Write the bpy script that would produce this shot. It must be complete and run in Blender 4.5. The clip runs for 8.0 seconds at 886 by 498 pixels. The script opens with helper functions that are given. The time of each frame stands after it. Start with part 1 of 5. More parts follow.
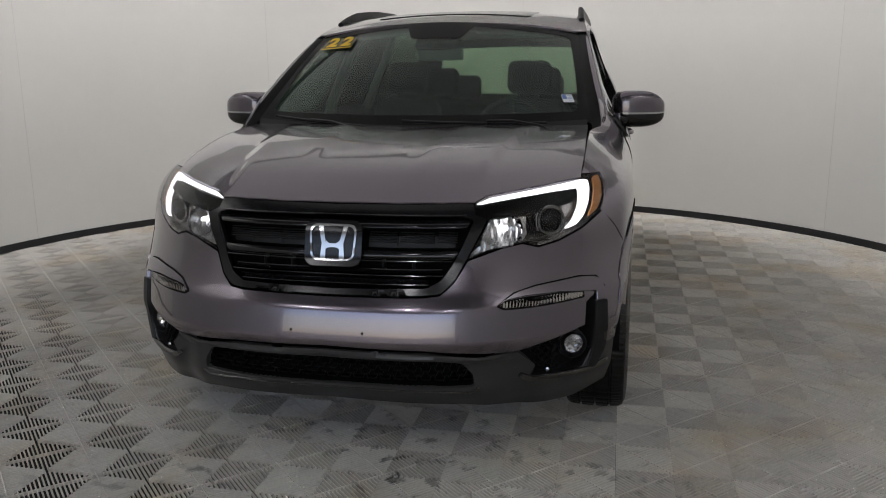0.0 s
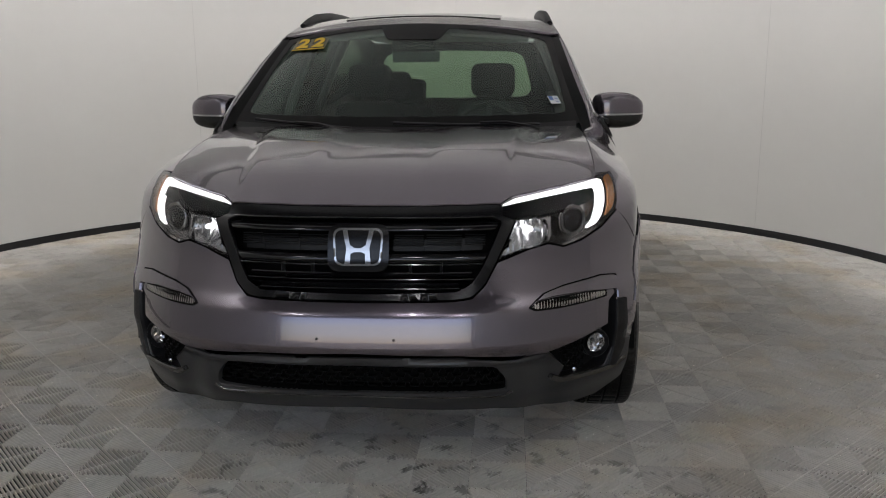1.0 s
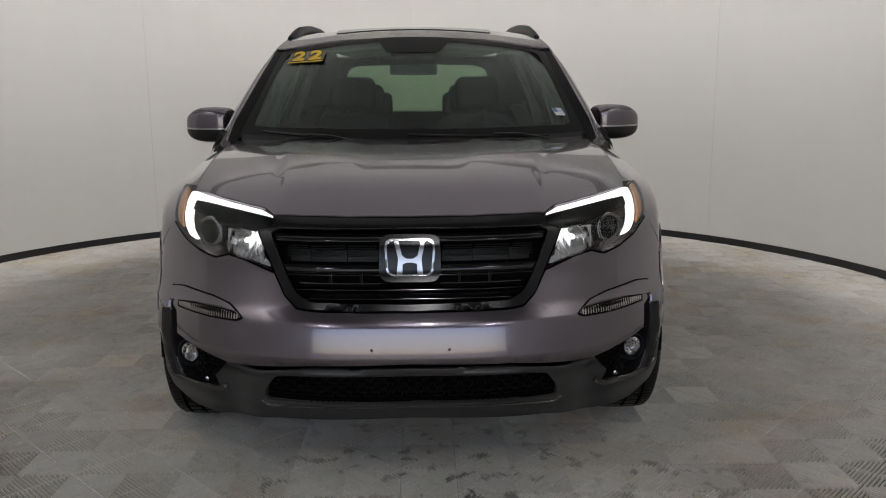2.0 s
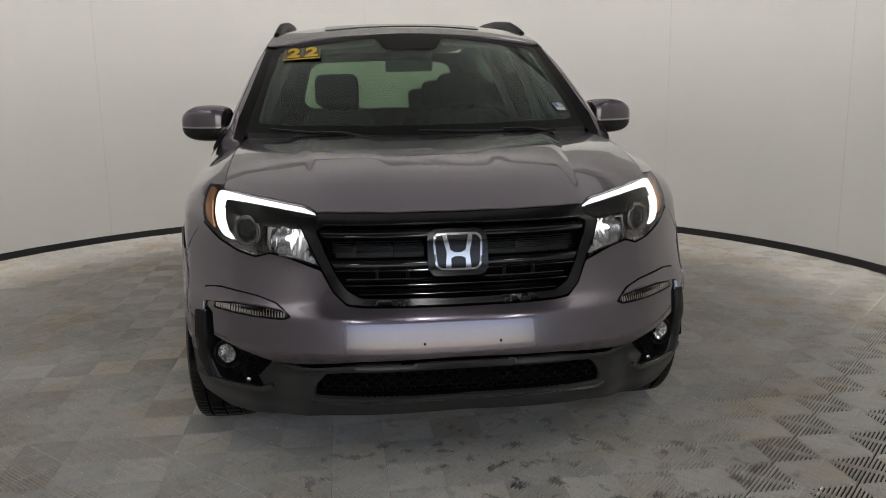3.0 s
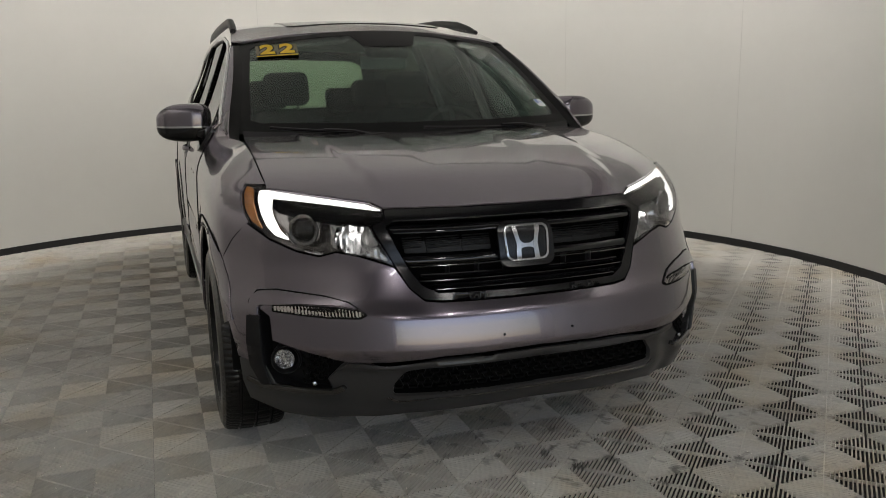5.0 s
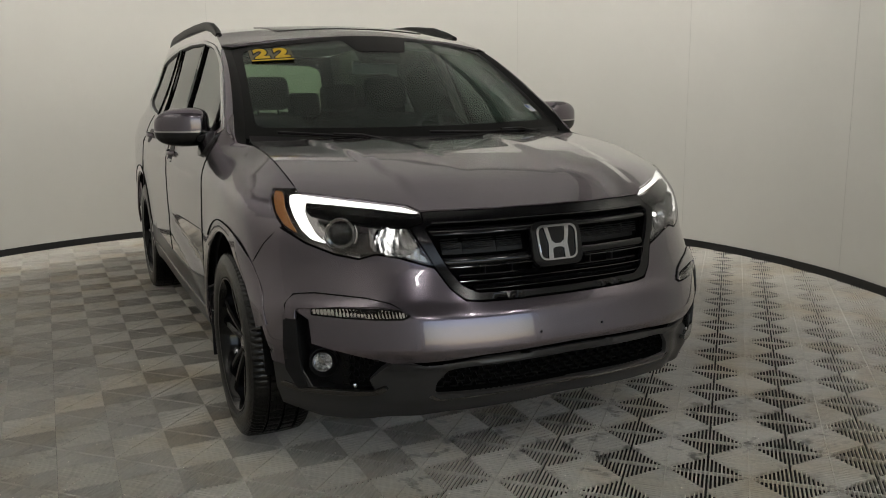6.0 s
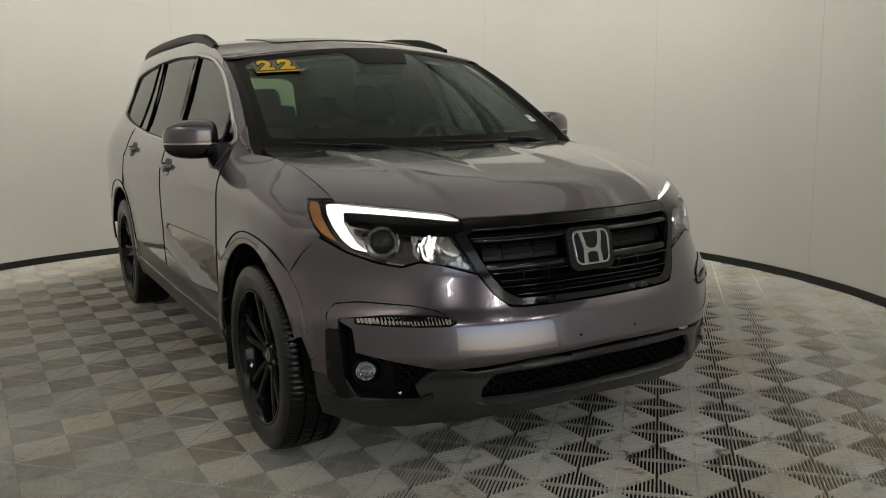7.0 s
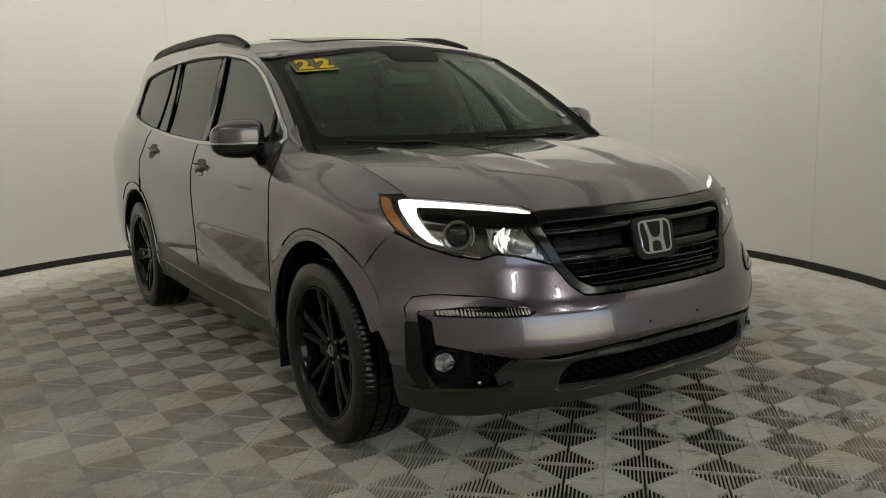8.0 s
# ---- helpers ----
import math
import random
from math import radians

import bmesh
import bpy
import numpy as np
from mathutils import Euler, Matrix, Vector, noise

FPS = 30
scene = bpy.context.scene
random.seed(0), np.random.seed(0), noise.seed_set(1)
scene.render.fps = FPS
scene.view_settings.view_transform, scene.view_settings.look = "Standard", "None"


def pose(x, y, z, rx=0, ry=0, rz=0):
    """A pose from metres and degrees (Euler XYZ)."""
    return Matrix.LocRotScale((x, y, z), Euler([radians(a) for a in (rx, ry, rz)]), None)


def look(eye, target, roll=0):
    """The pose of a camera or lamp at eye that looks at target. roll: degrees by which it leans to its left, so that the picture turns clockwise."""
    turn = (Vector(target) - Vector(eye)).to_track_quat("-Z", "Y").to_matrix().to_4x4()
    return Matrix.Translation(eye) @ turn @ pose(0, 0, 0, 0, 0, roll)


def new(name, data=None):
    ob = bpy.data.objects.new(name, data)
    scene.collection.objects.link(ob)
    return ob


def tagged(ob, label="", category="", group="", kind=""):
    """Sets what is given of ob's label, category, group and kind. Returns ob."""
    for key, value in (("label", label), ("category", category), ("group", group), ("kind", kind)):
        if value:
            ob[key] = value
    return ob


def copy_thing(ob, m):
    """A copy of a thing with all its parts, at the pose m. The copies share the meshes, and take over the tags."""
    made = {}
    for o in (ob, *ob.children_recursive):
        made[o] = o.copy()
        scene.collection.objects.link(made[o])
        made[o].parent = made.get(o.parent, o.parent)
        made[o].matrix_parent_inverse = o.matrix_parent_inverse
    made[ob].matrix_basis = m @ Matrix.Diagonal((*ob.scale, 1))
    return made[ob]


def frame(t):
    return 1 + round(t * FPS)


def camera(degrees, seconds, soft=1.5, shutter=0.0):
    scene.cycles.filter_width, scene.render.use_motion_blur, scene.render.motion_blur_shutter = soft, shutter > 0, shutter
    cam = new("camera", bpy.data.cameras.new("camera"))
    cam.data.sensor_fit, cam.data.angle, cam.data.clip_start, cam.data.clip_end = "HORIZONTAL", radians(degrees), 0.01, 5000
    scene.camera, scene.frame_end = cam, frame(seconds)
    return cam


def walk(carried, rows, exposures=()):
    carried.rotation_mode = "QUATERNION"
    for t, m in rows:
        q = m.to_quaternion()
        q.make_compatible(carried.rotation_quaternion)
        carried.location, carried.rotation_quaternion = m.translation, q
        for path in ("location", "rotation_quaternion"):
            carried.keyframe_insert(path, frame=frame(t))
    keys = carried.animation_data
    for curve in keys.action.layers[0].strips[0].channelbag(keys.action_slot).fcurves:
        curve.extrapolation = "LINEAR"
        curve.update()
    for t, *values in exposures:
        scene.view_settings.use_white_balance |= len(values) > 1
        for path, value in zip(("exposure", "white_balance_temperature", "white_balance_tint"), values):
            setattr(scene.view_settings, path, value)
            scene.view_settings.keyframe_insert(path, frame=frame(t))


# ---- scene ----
cam = camera(56.8, 8.0, soft=0.95)
PATH = [
    (0, (0.9109, -3.2921, 1.3618), (0.4980, -1.3812, 0.9378), -0.47),
    (0.5, (0.7100, -3.3132, 1.3398), (0.4327, -1.3782, 0.9175), -0.27),
    (1, (0.4798, -3.3048, 1.3410), (0.3175, -1.3540, 0.9306), -0.38),
    (1.5, (0.2631, -3.3271, 1.3342), (0.2089, -1.3637, 0.9567), -0.28),
    (3, (-0.3646, -3.3548, 1.3344), (-0.1246, -1.4068, 0.9470), -0.87),
    (3.5, (-0.5680, -3.3370, 1.3234), (-0.2128, -1.4072, 0.9339), -0.77),
    (4, (-0.8030, -3.3396, 1.3288), (-0.3372, -1.4311, 0.9541), -0.46),
    (4.5, (-0.9591, -3.2760, 1.3173), (-0.4009, -1.3941, 0.9378), -0.75),
    (6, (-1.5398, -3.1040, 1.3240), (-0.6929, -1.3316, 0.9466), -0.72),
    (6.5, (-1.6887, -3.0563, 1.3095), (-0.7560, -1.3246, 0.9493), -0.51),
    (7, (-1.8681, -2.9701, 1.3133), (-0.8787, -1.2675, 0.9665), -1.00),
    (7.5, (-2.0133, -2.8943, 1.3097), (-0.9886, -1.2132, 0.9596), -1.49),
    (8, (-2.2254, -2.8206, 1.3118), (-1.1564, -1.1668, 0.9602), -1.78),
]
walk(cam, [(t, look(eye, target, roll)) for t, eye, target, roll in PATH],
     exposures=[(0, 1.18, 6080, 13), (4, 1.18, 6350, 11), (6.5, 1.10, 6600, 6), (8, 1.22, 6750, 2)])

# ---- light ----
SKY = 0.085
world = bpy.data.worlds.new("world")
scene.world = world
world.use_nodes = True
sky = world.node_tree.nodes.new("ShaderNodeTexSky")
sky.sky_type, sky.sun_disc, sky.sun_elevation, sky.sun_rotation = "NISHITA", False, radians(42), radians(180)
world.node_tree.links.new(sky.outputs[0], world.node_tree.nodes["Background"].inputs[0])
world.node_tree.nodes["Background"].inputs[1].default_value = SKY
d = bpy.data.lights.new("sun", "SUN")
d.energy, d.angle, d.color = 0.8, radians(10), (1.0, 0.95, 0.88)
new("sun", d).matrix_world = look((6, -30, 27), (0, 0, 0))


def area_lamp(name, m, sx, sy, watts, colour=(1.0, 0.97, 0.92)):
    d = bpy.data.lights.new(name, "AREA")
    d.shape, d.size, d.size_y, d.energy, d.color = "RECTANGLE", sx, sy, watts, colour
    o = new(name, d)
    o.matrix_world = m
    return o


CEIL, SOFFIT, SOFFIT_R = 4.2, 3.7, 2.95     # heights of ceiling and added dropped ceiling, and the latter's radius
TILE_PITCH, TILE_X, TILE_Y, RIB, RIDGE = 0.1965, -0.045, 0.0, 0.095, 0.012
SEAMS = [-12, 13, 40, 88, 128.5, 165]
# strengths of the added lamps and the overhead glow, all out of view
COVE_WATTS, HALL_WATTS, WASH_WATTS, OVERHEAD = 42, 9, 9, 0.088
WALL_C, WALL_R = (-0.2, 1.48), 3.62   # the round back wall


# ---- materials ----
def material(name, colour, rough=0.5, metal=0.0, coat=0.0, vary=0.06, scale=30.0, bump=0.0, bump_scale=200.0, spec=0.5,
             big=0.0, big_scale=1.5, per_piece=0.0, rough_vary=0.0, dirt=0.0, coat_rough=0.05):
    """Principled material with fine and broad variation of colour and relief, at real-world size."""
    m = bpy.data.materials.new(name)
    m.use_nodes = True
    nt = m.node_tree
    b = nt.nodes["Principled BSDF"]
    b.inputs["Roughness"].default_value = rough
    b.inputs["Metallic"].default_value = metal
    b.inputs["Coat Weight"].default_value = coat
    b.inputs["Coat Roughness"].default_value = coat_rough
    b.inputs["Specular IOR Level"].default_value = spec
    tc = nt.nodes.new("ShaderNodeTexCoord")
    geo = nt.nodes.new("ShaderNodeNewGeometry")
    n1 = nt.nodes.new("ShaderNodeTexNoise")
    n1.inputs["Scale"].default_value, n1.inputs["Detail"].default_value = scale, 4
    nt.links.new(geo.outputs["Position"], n1.inputs["Vector"])
    n2 = nt.nodes.new("ShaderNodeTexNoise")
    n2.inputs["Scale"].default_value, n2.inputs["Detail"].default_value = big_scale, 3
    nt.links.new(geo.outputs["Position"], n2.inputs["Vector"])

    def math_node(op, a, c):
        k = nt.nodes.new("ShaderNodeMath")
        k.operation = op
        for i, v in enumerate((a, c)):
            if isinstance(v, (int, float)):
                k.inputs[i].default_value = v
            else:
                nt.links.new(v, k.inputs[i])
        return k.outputs[0]
    f = math_node("ADD", math_node("MULTIPLY", math_node("SUBTRACT", n1.outputs[0], 0.5), 2 * vary),
                  math_node("MULTIPLY", math_node("SUBTRACT", n2.outputs[0], 0.5), 2 * big))
    f = math_node("ADD", f, 1.0)
    if per_piece:
        oi = nt.nodes.new("ShaderNodeObjectInfo")
        f = math_node("ADD", f, math_node("MULTIPLY", math_node("SUBTRACT", oi.outputs["Random"], 0.5), 2 * per_piece))
        f = math_node("ADD", f, math_node("MULTIPLY", math_node("SUBTRACT", geo.outputs["Random Per Island"], 0.5), per_piece))
    if dirt:
        def ramp(v, lo, hi):
            k = nt.nodes.new("ShaderNodeMapRange")
            k.inputs["From Min"].default_value, k.inputs["From Max"].default_value = lo, hi
            nt.links.new(v, k.inputs["Value"])
            return k.outputs[0]
        spots = nt.nodes.new("ShaderNodeTexNoise")
        spots.inputs["Scale"].default_value, spots.inputs["Detail"].default_value = 13.0, 3
        nt.links.new(geo.outputs["Position"], spots.inputs["Vector"])
        where = nt.nodes.new("ShaderNodeTexNoise")
        where.inputs["Scale"].default_value, where.inputs["Detail"].default_value = 1.3, 2
        nt.links.new(geo.outputs["Position"], where.inputs["Vector"])
        spot = math_node("MULTIPLY", ramp(spots.outputs[0], 0.57, 0.67), ramp(where.outputs[0], 0.36, 0.55))
        far = nt.nodes.new("ShaderNodeVectorMath")
        far.operation = "DISTANCE"
        far.inputs[1].default_value = (0.15, -1.30, 0.0)
        nt.links.new(geo.outputs["Position"], far.inputs[0])
        spot = math_node("MULTIPLY", spot, math_node("SUBTRACT", 1.0, math_node("MULTIPLY", ramp(far.outputs["Value"], 0.5, 1.3), 0.8)))
        crumbs = nt.nodes.new("ShaderNodeTexNoise")
        crumbs.inputs["Scale"].default_value, crumbs.inputs["Detail"].default_value = 75.0, 1
        nt.links.new(geo.outputs["Position"], crumbs.inputs["Vector"])
        f = math_node("ADD", f, math_node("MULTIPLY", ramp(crumbs.outputs[0], 0.74, 0.80), 0.6))
        film = ramp(where.outputs[0], 0.35, 0.75)
        f = math_node("MULTIPLY", f, math_node("SUBTRACT", 1.0, math_node("MULTIPLY", spot, dirt)))
        f = math_node("MULTIPLY", f, math_node("SUBTRACT", 1.0, math_node("MULTIPLY", film, 0.25 * dirt)))
    mix = nt.nodes.new("ShaderNodeVectorMath")
    mix.operation = "SCALE"
    mix.inputs[0].default_value = colour
    if dirt:
        old = nt.nodes.new("ShaderNodeTexNoise")
        old.inputs["Scale"].default_value, old.inputs["Detail"].default_value = 2.1, 5
        nt.links.new(geo.outputs["Position"], old.inputs["Vector"])
        tint = nt.nodes.new("ShaderNodeMix")
        tint.data_type = "RGBA"
        nt.links.new(math_node("MULTIPLY", ramp(old.outputs[0], 0.48, 0.72), 0.55), tint.inputs[0])
        tint.inputs[6].default_value = (*colour, 1)
        tint.inputs[7].default_value = (colour[0] * 0.92, colour[1] * 0.78, colour[2] * 0.56, 1)
        nt.links.new(tint.outputs[2], mix.inputs[0])
    nt.links.new(f, mix.inputs["Scale"])
    nt.links.new(mix.outputs[0], b.inputs["Base Color"])
    if rough_vary:
        nt.links.new(math_node("ADD", rough - rough_vary / 2, math_node("MULTIPLY", n2.outputs[0], rough_vary)), b.inputs["Roughness"])
    if bump:
        n3 = nt.nodes.new("ShaderNodeTexNoise")
        n3.inputs["Scale"].default_value, n3.inputs["Detail"].default_value = bump_scale, 2
        nt.links.new(geo.outputs["Position"], n3.inputs["Vector"])
        bp = nt.nodes.new("ShaderNodeBump")
        bp.inputs["Strength"].default_value, bp.inputs["Distance"].default_value = bump, 0.001
        nt.links.new(n3.outputs[0], bp.inputs["Height"])
        nt.links.new(bp.outputs[0], b.inputs["Normal"])
    return m


def glass_material(name, tint, ior=1.5, rough=0.0):
    """Thin pane: tinted see-through, with gloss that grows with the angle."""
    m = bpy.data.materials.new(name)
    m.use_nodes = True
    nt = m.node_tree
    nt.nodes.clear()
    out = nt.nodes.new("ShaderNodeOutputMaterial")
    tr = nt.nodes.new("ShaderNodeBsdfTransparent")
    tr.inputs[0].default_value = (*tint, 1)
    gl = nt.nodes.new("ShaderNodeBsdfGlossy")
    gl.inputs["Roughness"].default_value = rough
    lw = nt.nodes.new("ShaderNodeLayerWeight")
    lw.inputs[0].default_value = 0.5
    pw = nt.nodes.new("ShaderNodeMath")
    pw.operation = "POWER"
    pw.inputs[1].default_value = 5.0
    nt.links.new(lw.outputs["Facing"], pw.inputs[0])
    fr = nt.nodes.new("ShaderNodeMath")
    fr.operation = "MULTIPLY_ADD"
    f0 = ((ior - 1) / (ior + 1)) ** 2
    fr.inputs[1].default_value, fr.inputs[2].default_value = 1 - f0, f0
    nt.links.new(pw.outputs[0], fr.inputs[0])
    mx = nt.nodes.new("ShaderNodeMixShader")
    nt.links.new(fr.outputs[0], mx.inputs[0])
    nt.links.new(tr.outputs[0], mx.inputs[1])
    nt.links.new(gl.outputs[0], mx.inputs[2])
    nt.links.new(mx.outputs[0], out.inputs[0])
    return m


def glow_material(name, colour, strength):
    m = bpy.data.materials.new(name)
    m.use_nodes = True
    b = m.node_tree.nodes["Principled BSDF"]
    b.inputs["Base Color"].default_value = (*colour, 1)
    b.inputs["Emission Color"].default_value = (*colour, 1)
    b.inputs["Emission Strength"].default_value = strength
    return m


PAINT = material("grey_metallic_paint", (0.172, 0.152, 0.180), 0.22, 0.90, 1.0, coat_rough=0.010, vary=0.035, scale=900, big=0.03)
GLOSS_BLACK = material("gloss_black", (0.006, 0.006, 0.007), 0.12, 0.0, 0.0, vary=0.2)
GRILLE_BLACK = material("grille_black", (0.004, 0.004, 0.005), 0.18, 0.0, 0.0, vary=0.2, spec=0.40)
SATIN_BLACK = material("satin_black_plastic", (0.009, 0.009, 0.010), 0.42, spec=0.25, vary=0.15, scale=120, bump=0.25, bump_scale=900)
# near-black stands in for shade in gaps and recesses; black parts share it
VOID = material("black_and_recess_shade", (0.004, 0.004, 0.004), 0.7, vary=0.2, spec=0.06)
CHROME = material("chrome", (0.52, 0.52, 0.53), 0.16, 1.0, vary=0.03)
SATIN_METAL = material("satin_chrome", (0.55, 0.55, 0.55), 0.22, 1.0, vary=0.05)
DARK_CHROME = material("dark_chrome", (0.26, 0.26, 0.265), 0.15, 1.0, vary=0.05)
EDGE_GLOSS = material("dark_gloss_edge", (0.10, 0.10, 0.105), 0.12, 0.9, vary=0.05)
REFLECTOR = material("lamp_reflector", (0.50, 0.50, 0.51), 0.26, 1.0, vary=0.03)
LAMP_HOUSING = material("smoked_lamp_housing", (0.16, 0.15, 0.145), 0.22, 0.9, vary=0.1)
RUBBER = material("tyre_rubber", (0.0045, 0.0045, 0.0045), 0.22, spec=0.48, vary=0.25, scale=60, bump=0.2, bump_scale=500, big=0.2, big_scale=8)
RIM_BLACK = material("gloss_black_alloy", (0.005, 0.005, 0.006), 0.10, 0.0, 0.0, vary=0.2, spec=0.35)
STEEL = material("brake_steel", (0.10, 0.098, 0.096), 0.35, 1.0, vary=0.15, scale=80)
CLOTH = material("dark_seat_cloth", (0.016, 0.017, 0.019), 0.85, vary=0.3, scale=400, bump=0.4, bump_scale=800)
CABIN = material("dark_cabin_plastic", (0.016, 0.016, 0.018), 0.6, vary=0.2, scale=200, bump=0.3, bump_scale=600)
HEADLINER = material("grey_headliner", (0.30, 0.30, 0.29), 0.9, vary=0.08, scale=300)
CABIN_GREY = material("grey_pillar_trim", (0.17, 0.175, 0.175), 0.8, vary=0.08, scale=300)
YELLOW = material("yellow_sticker", (0.85, 0.58, 0.015), 0.5, vary=0.05)
STICKER_FILM = material("smoky_sticker_film", (0.16, 0.14, 0.09), 0.4, vary=0.2, scale=60)
WHITE_LABEL = material("white_label", (0.75, 0.78, 0.80), 0.5, vary=0.05)
BLUE_LABEL = material("blue_label", (0.12, 0.20, 0.45), 0.5, vary=0.05)
AMBER = material("amber_lens", (0.50, 0.19, 0.04), 0.18, 0.3, 1.0, vary=0.45, scale=90)
LENS_CLEAR = glass_material("clear_lens", (0.93, 0.93, 0.93), 1.25)
WINDSHIELD = glass_material("windshield_glass", (0.74, 0.85, 0.79), 1.42)
DOOR_GLASS = glass_material("light_tinted_glass", (0.26, 0.30, 0.29), 1.75)
TINTED = glass_material("tinted_glass", (0.13, 0.14, 0.14), 1.75)
REAR_GLASS = glass_material("rear_window_glass", (0.62, 0.68, 0.58), 1.5)
DAYLIGHT_LED = glow_material("daylight_led", (1.0, 0.98, 0.93), 0.85)
BULB = glow_material("lit_bulb", (1.0, 0.97, 0.92), 2.0)
WALL_PAINT = material("off_white_wall", (0.62, 0.605, 0.57), 0.62, vary=0.015, scale=14, big=0.055, big_scale=0.7, bump=0.06, bump_scale=90)
ASPHALT = material("asphalt", (0.07, 0.07, 0.07), 0.85, vary=0.2, scale=30, big=0.15, big_scale=0.3, bump=0.5, bump_scale=60)
SEAM = material("wall_seam", (0.55, 0.535, 0.505), 0.7, vary=0.03)
CEILING_PAINT = material("ceiling_paint", (0.52, 0.51, 0.50), 0.8, vary=0.03, scale=10, big=0.04)
UPPER_PAINT = material("grey_upper_wall", (0.22, 0.215, 0.205), 0.8, vary=0.05, scale=10, big=0.08)
HALL_PAINT = material("hall_wall_paint", (0.24, 0.24, 0.245), 0.7, vary=0.03, scale=8, big=0.05)
LANE_PAINT = material("grey_lane_paint", (0.50, 0.49, 0.465), 0.75, vary=0.03, scale=8, big=0.06)
HALL_GREY = material("grey_soffit_paint", (0.20, 0.20, 0.20), 0.75, vary=0.03, scale=8, big=0.06)
BASE_BLACK = material("black_base_trim", (0.012, 0.012, 0.013), 0.5, vary=0.3, scale=40)
SUBFLOOR = material("dark_subfloor", (0.026, 0.025, 0.024), 0.9, vary=0.3, scale=25, big=0.2)
TILE = material("grey_rib_tile", (0.66, 0.63, 0.575), 0.62, dirt=0.8, spec=0.12, vary=0.14, scale=70, big=0.12, big_scale=0.8, per_piece=0.10, bump=0.25, bump_scale=300, rough_vary=0.2)
MESH_BLACK = material("black_mesh", (0.005, 0.005, 0.005), 0.5, vary=0.2, spec=0.10)
SIGNAL_LENS = material("signal_reflector", (0.56, 0.53, 0.49), 0.30, 0.9, vary=0.25, scale=220)
FOG_BRIGHT = material("fog_lamp_glass", (0.70, 0.70, 0.71), 0.10, 0.9, vary=0.2, scale=150)
PILLAR_BLACK = material("satin_black_moulding", (0.006, 0.006, 0.006), 0.35, vary=0.2, spec=0.10)
APRON_BLACK = material("dark_apron_plastic", (0.033, 0.0325, 0.033), 0.30, vary=0.15, scale=150, bump=0.12, bump_scale=900, spec=0.5)
DARK_SATIN = material("dark_satin_metal", (0.11, 0.108, 0.106), 0.22, 0.9, vary=0.08)
TAIL_RED = material("red_lamp_lens", (0.28, 0.01, 0.01), 0.15, 0.0, 1.0, vary=0.1)
DUST = material("pale_debris", (0.55, 0.50, 0.42), 0.8, vary=0.2)


# ---- mesh helpers ----
def bevel(bm, w, seg=2):
    bmesh.ops.bevel(bm, geom=bm.edges[:], offset=w, segments=seg, affect="EDGES", profile=0.5)
    return bm


def box(sx, sy, sz, cx=0, cy=0, cz=0, w=0.0, seg=2, bm=None, m=None):
    """A box with rounded edges, joined into bm where it is given."""
    b = bmesh.new()
    bmesh.ops.create_cube(b, size=1)
    bmesh.ops.transform(b, matrix=Matrix.LocRotScale((cx, cy, cz), None, (sx, sy, sz)), verts=b.verts)
    if w:
        bevel(b, w, seg)
    if m is not None:
        bmesh.ops.transform(b, matrix=m, verts=b.verts)
    return join(bm, b)


def join(bm, b):
    if bm is None:
        return b
    tmp = bpy.data.meshes.new("tmp")
    b.to_mesh(tmp)
    b.free()
    bm.from_mesh(tmp)
    bpy.data.meshes.remove(tmp)
    return bm


def lathe(profile, seg=48, axis="x", m=None, bm=None):
    """Turns a profile of (along, radius) about an axis."""
    b = bmesh.new()
    rings = []
    for a, r in profile:
        ring = []
        for k in range(seg):
            w = 2 * math.pi * k / seg
            c, s = r * math.cos(w), r * math.sin(w)
            ring.append(b.verts.new((a, c, s) if axis == "x" else (c, a, s) if axis == "y" else (c, s, a)))
        rings.append(ring)
    for p, q in zip(rings, rings[1:]):
        for k in range(seg):
            b.faces.new((p[k], p[(k + 1) % seg], q[(k + 1) % seg], q[k]))
    if m is not None:
        bmesh.ops.transform(b, matrix=m, verts=b.verts)
    bmesh.ops.recalc_face_normals(b, faces=b.faces)
    return join(bm, b)


def sweep(path, ring, closed_ends=True, bm=None, up=(0, 0, 1), scale=None):
    """Sweeps a closed section of (across, up) along a path of points."""
    b = bmesh.new()
    path = [Vector(p) for p in path]
    rows = []
    for i, p in enumerate(path):
        t = (path[min(i + 1, len(path) - 1)] - path[max(i - 1, 0)]).normalized()
        side = t.cross(Vector(up)).normalized()
        u = side.cross(t)
        k = scale[i] if scale else 1.0
        rows.append([b.verts.new(p + side * a * k + u * c * k) for a, c in ring])
    n = len(ring)
    for r, s in zip(rows, rows[1:]):
        for k in range(n):
            b.faces.new((r[k], r[(k + 1) % n], s[(k + 1) % n], s[k]))
    if closed_ends:
        b.faces.new(rows[0][::-1])
        b.faces.new(rows[-1])
    bmesh.ops.recalc_face_normals(b, faces=b.faces)
    return join(bm, b)


def oval(rx, ry, n=12, power=1.0):
    pts = []
    for k in range(n):
        a = 2 * math.pi * k / n
        c, s = math.cos(a), math.sin(a)
        pts.append((rx * math.copysign(abs(c) ** power, c), ry * math.copysign(abs(s) ** power, s)))
    return pts


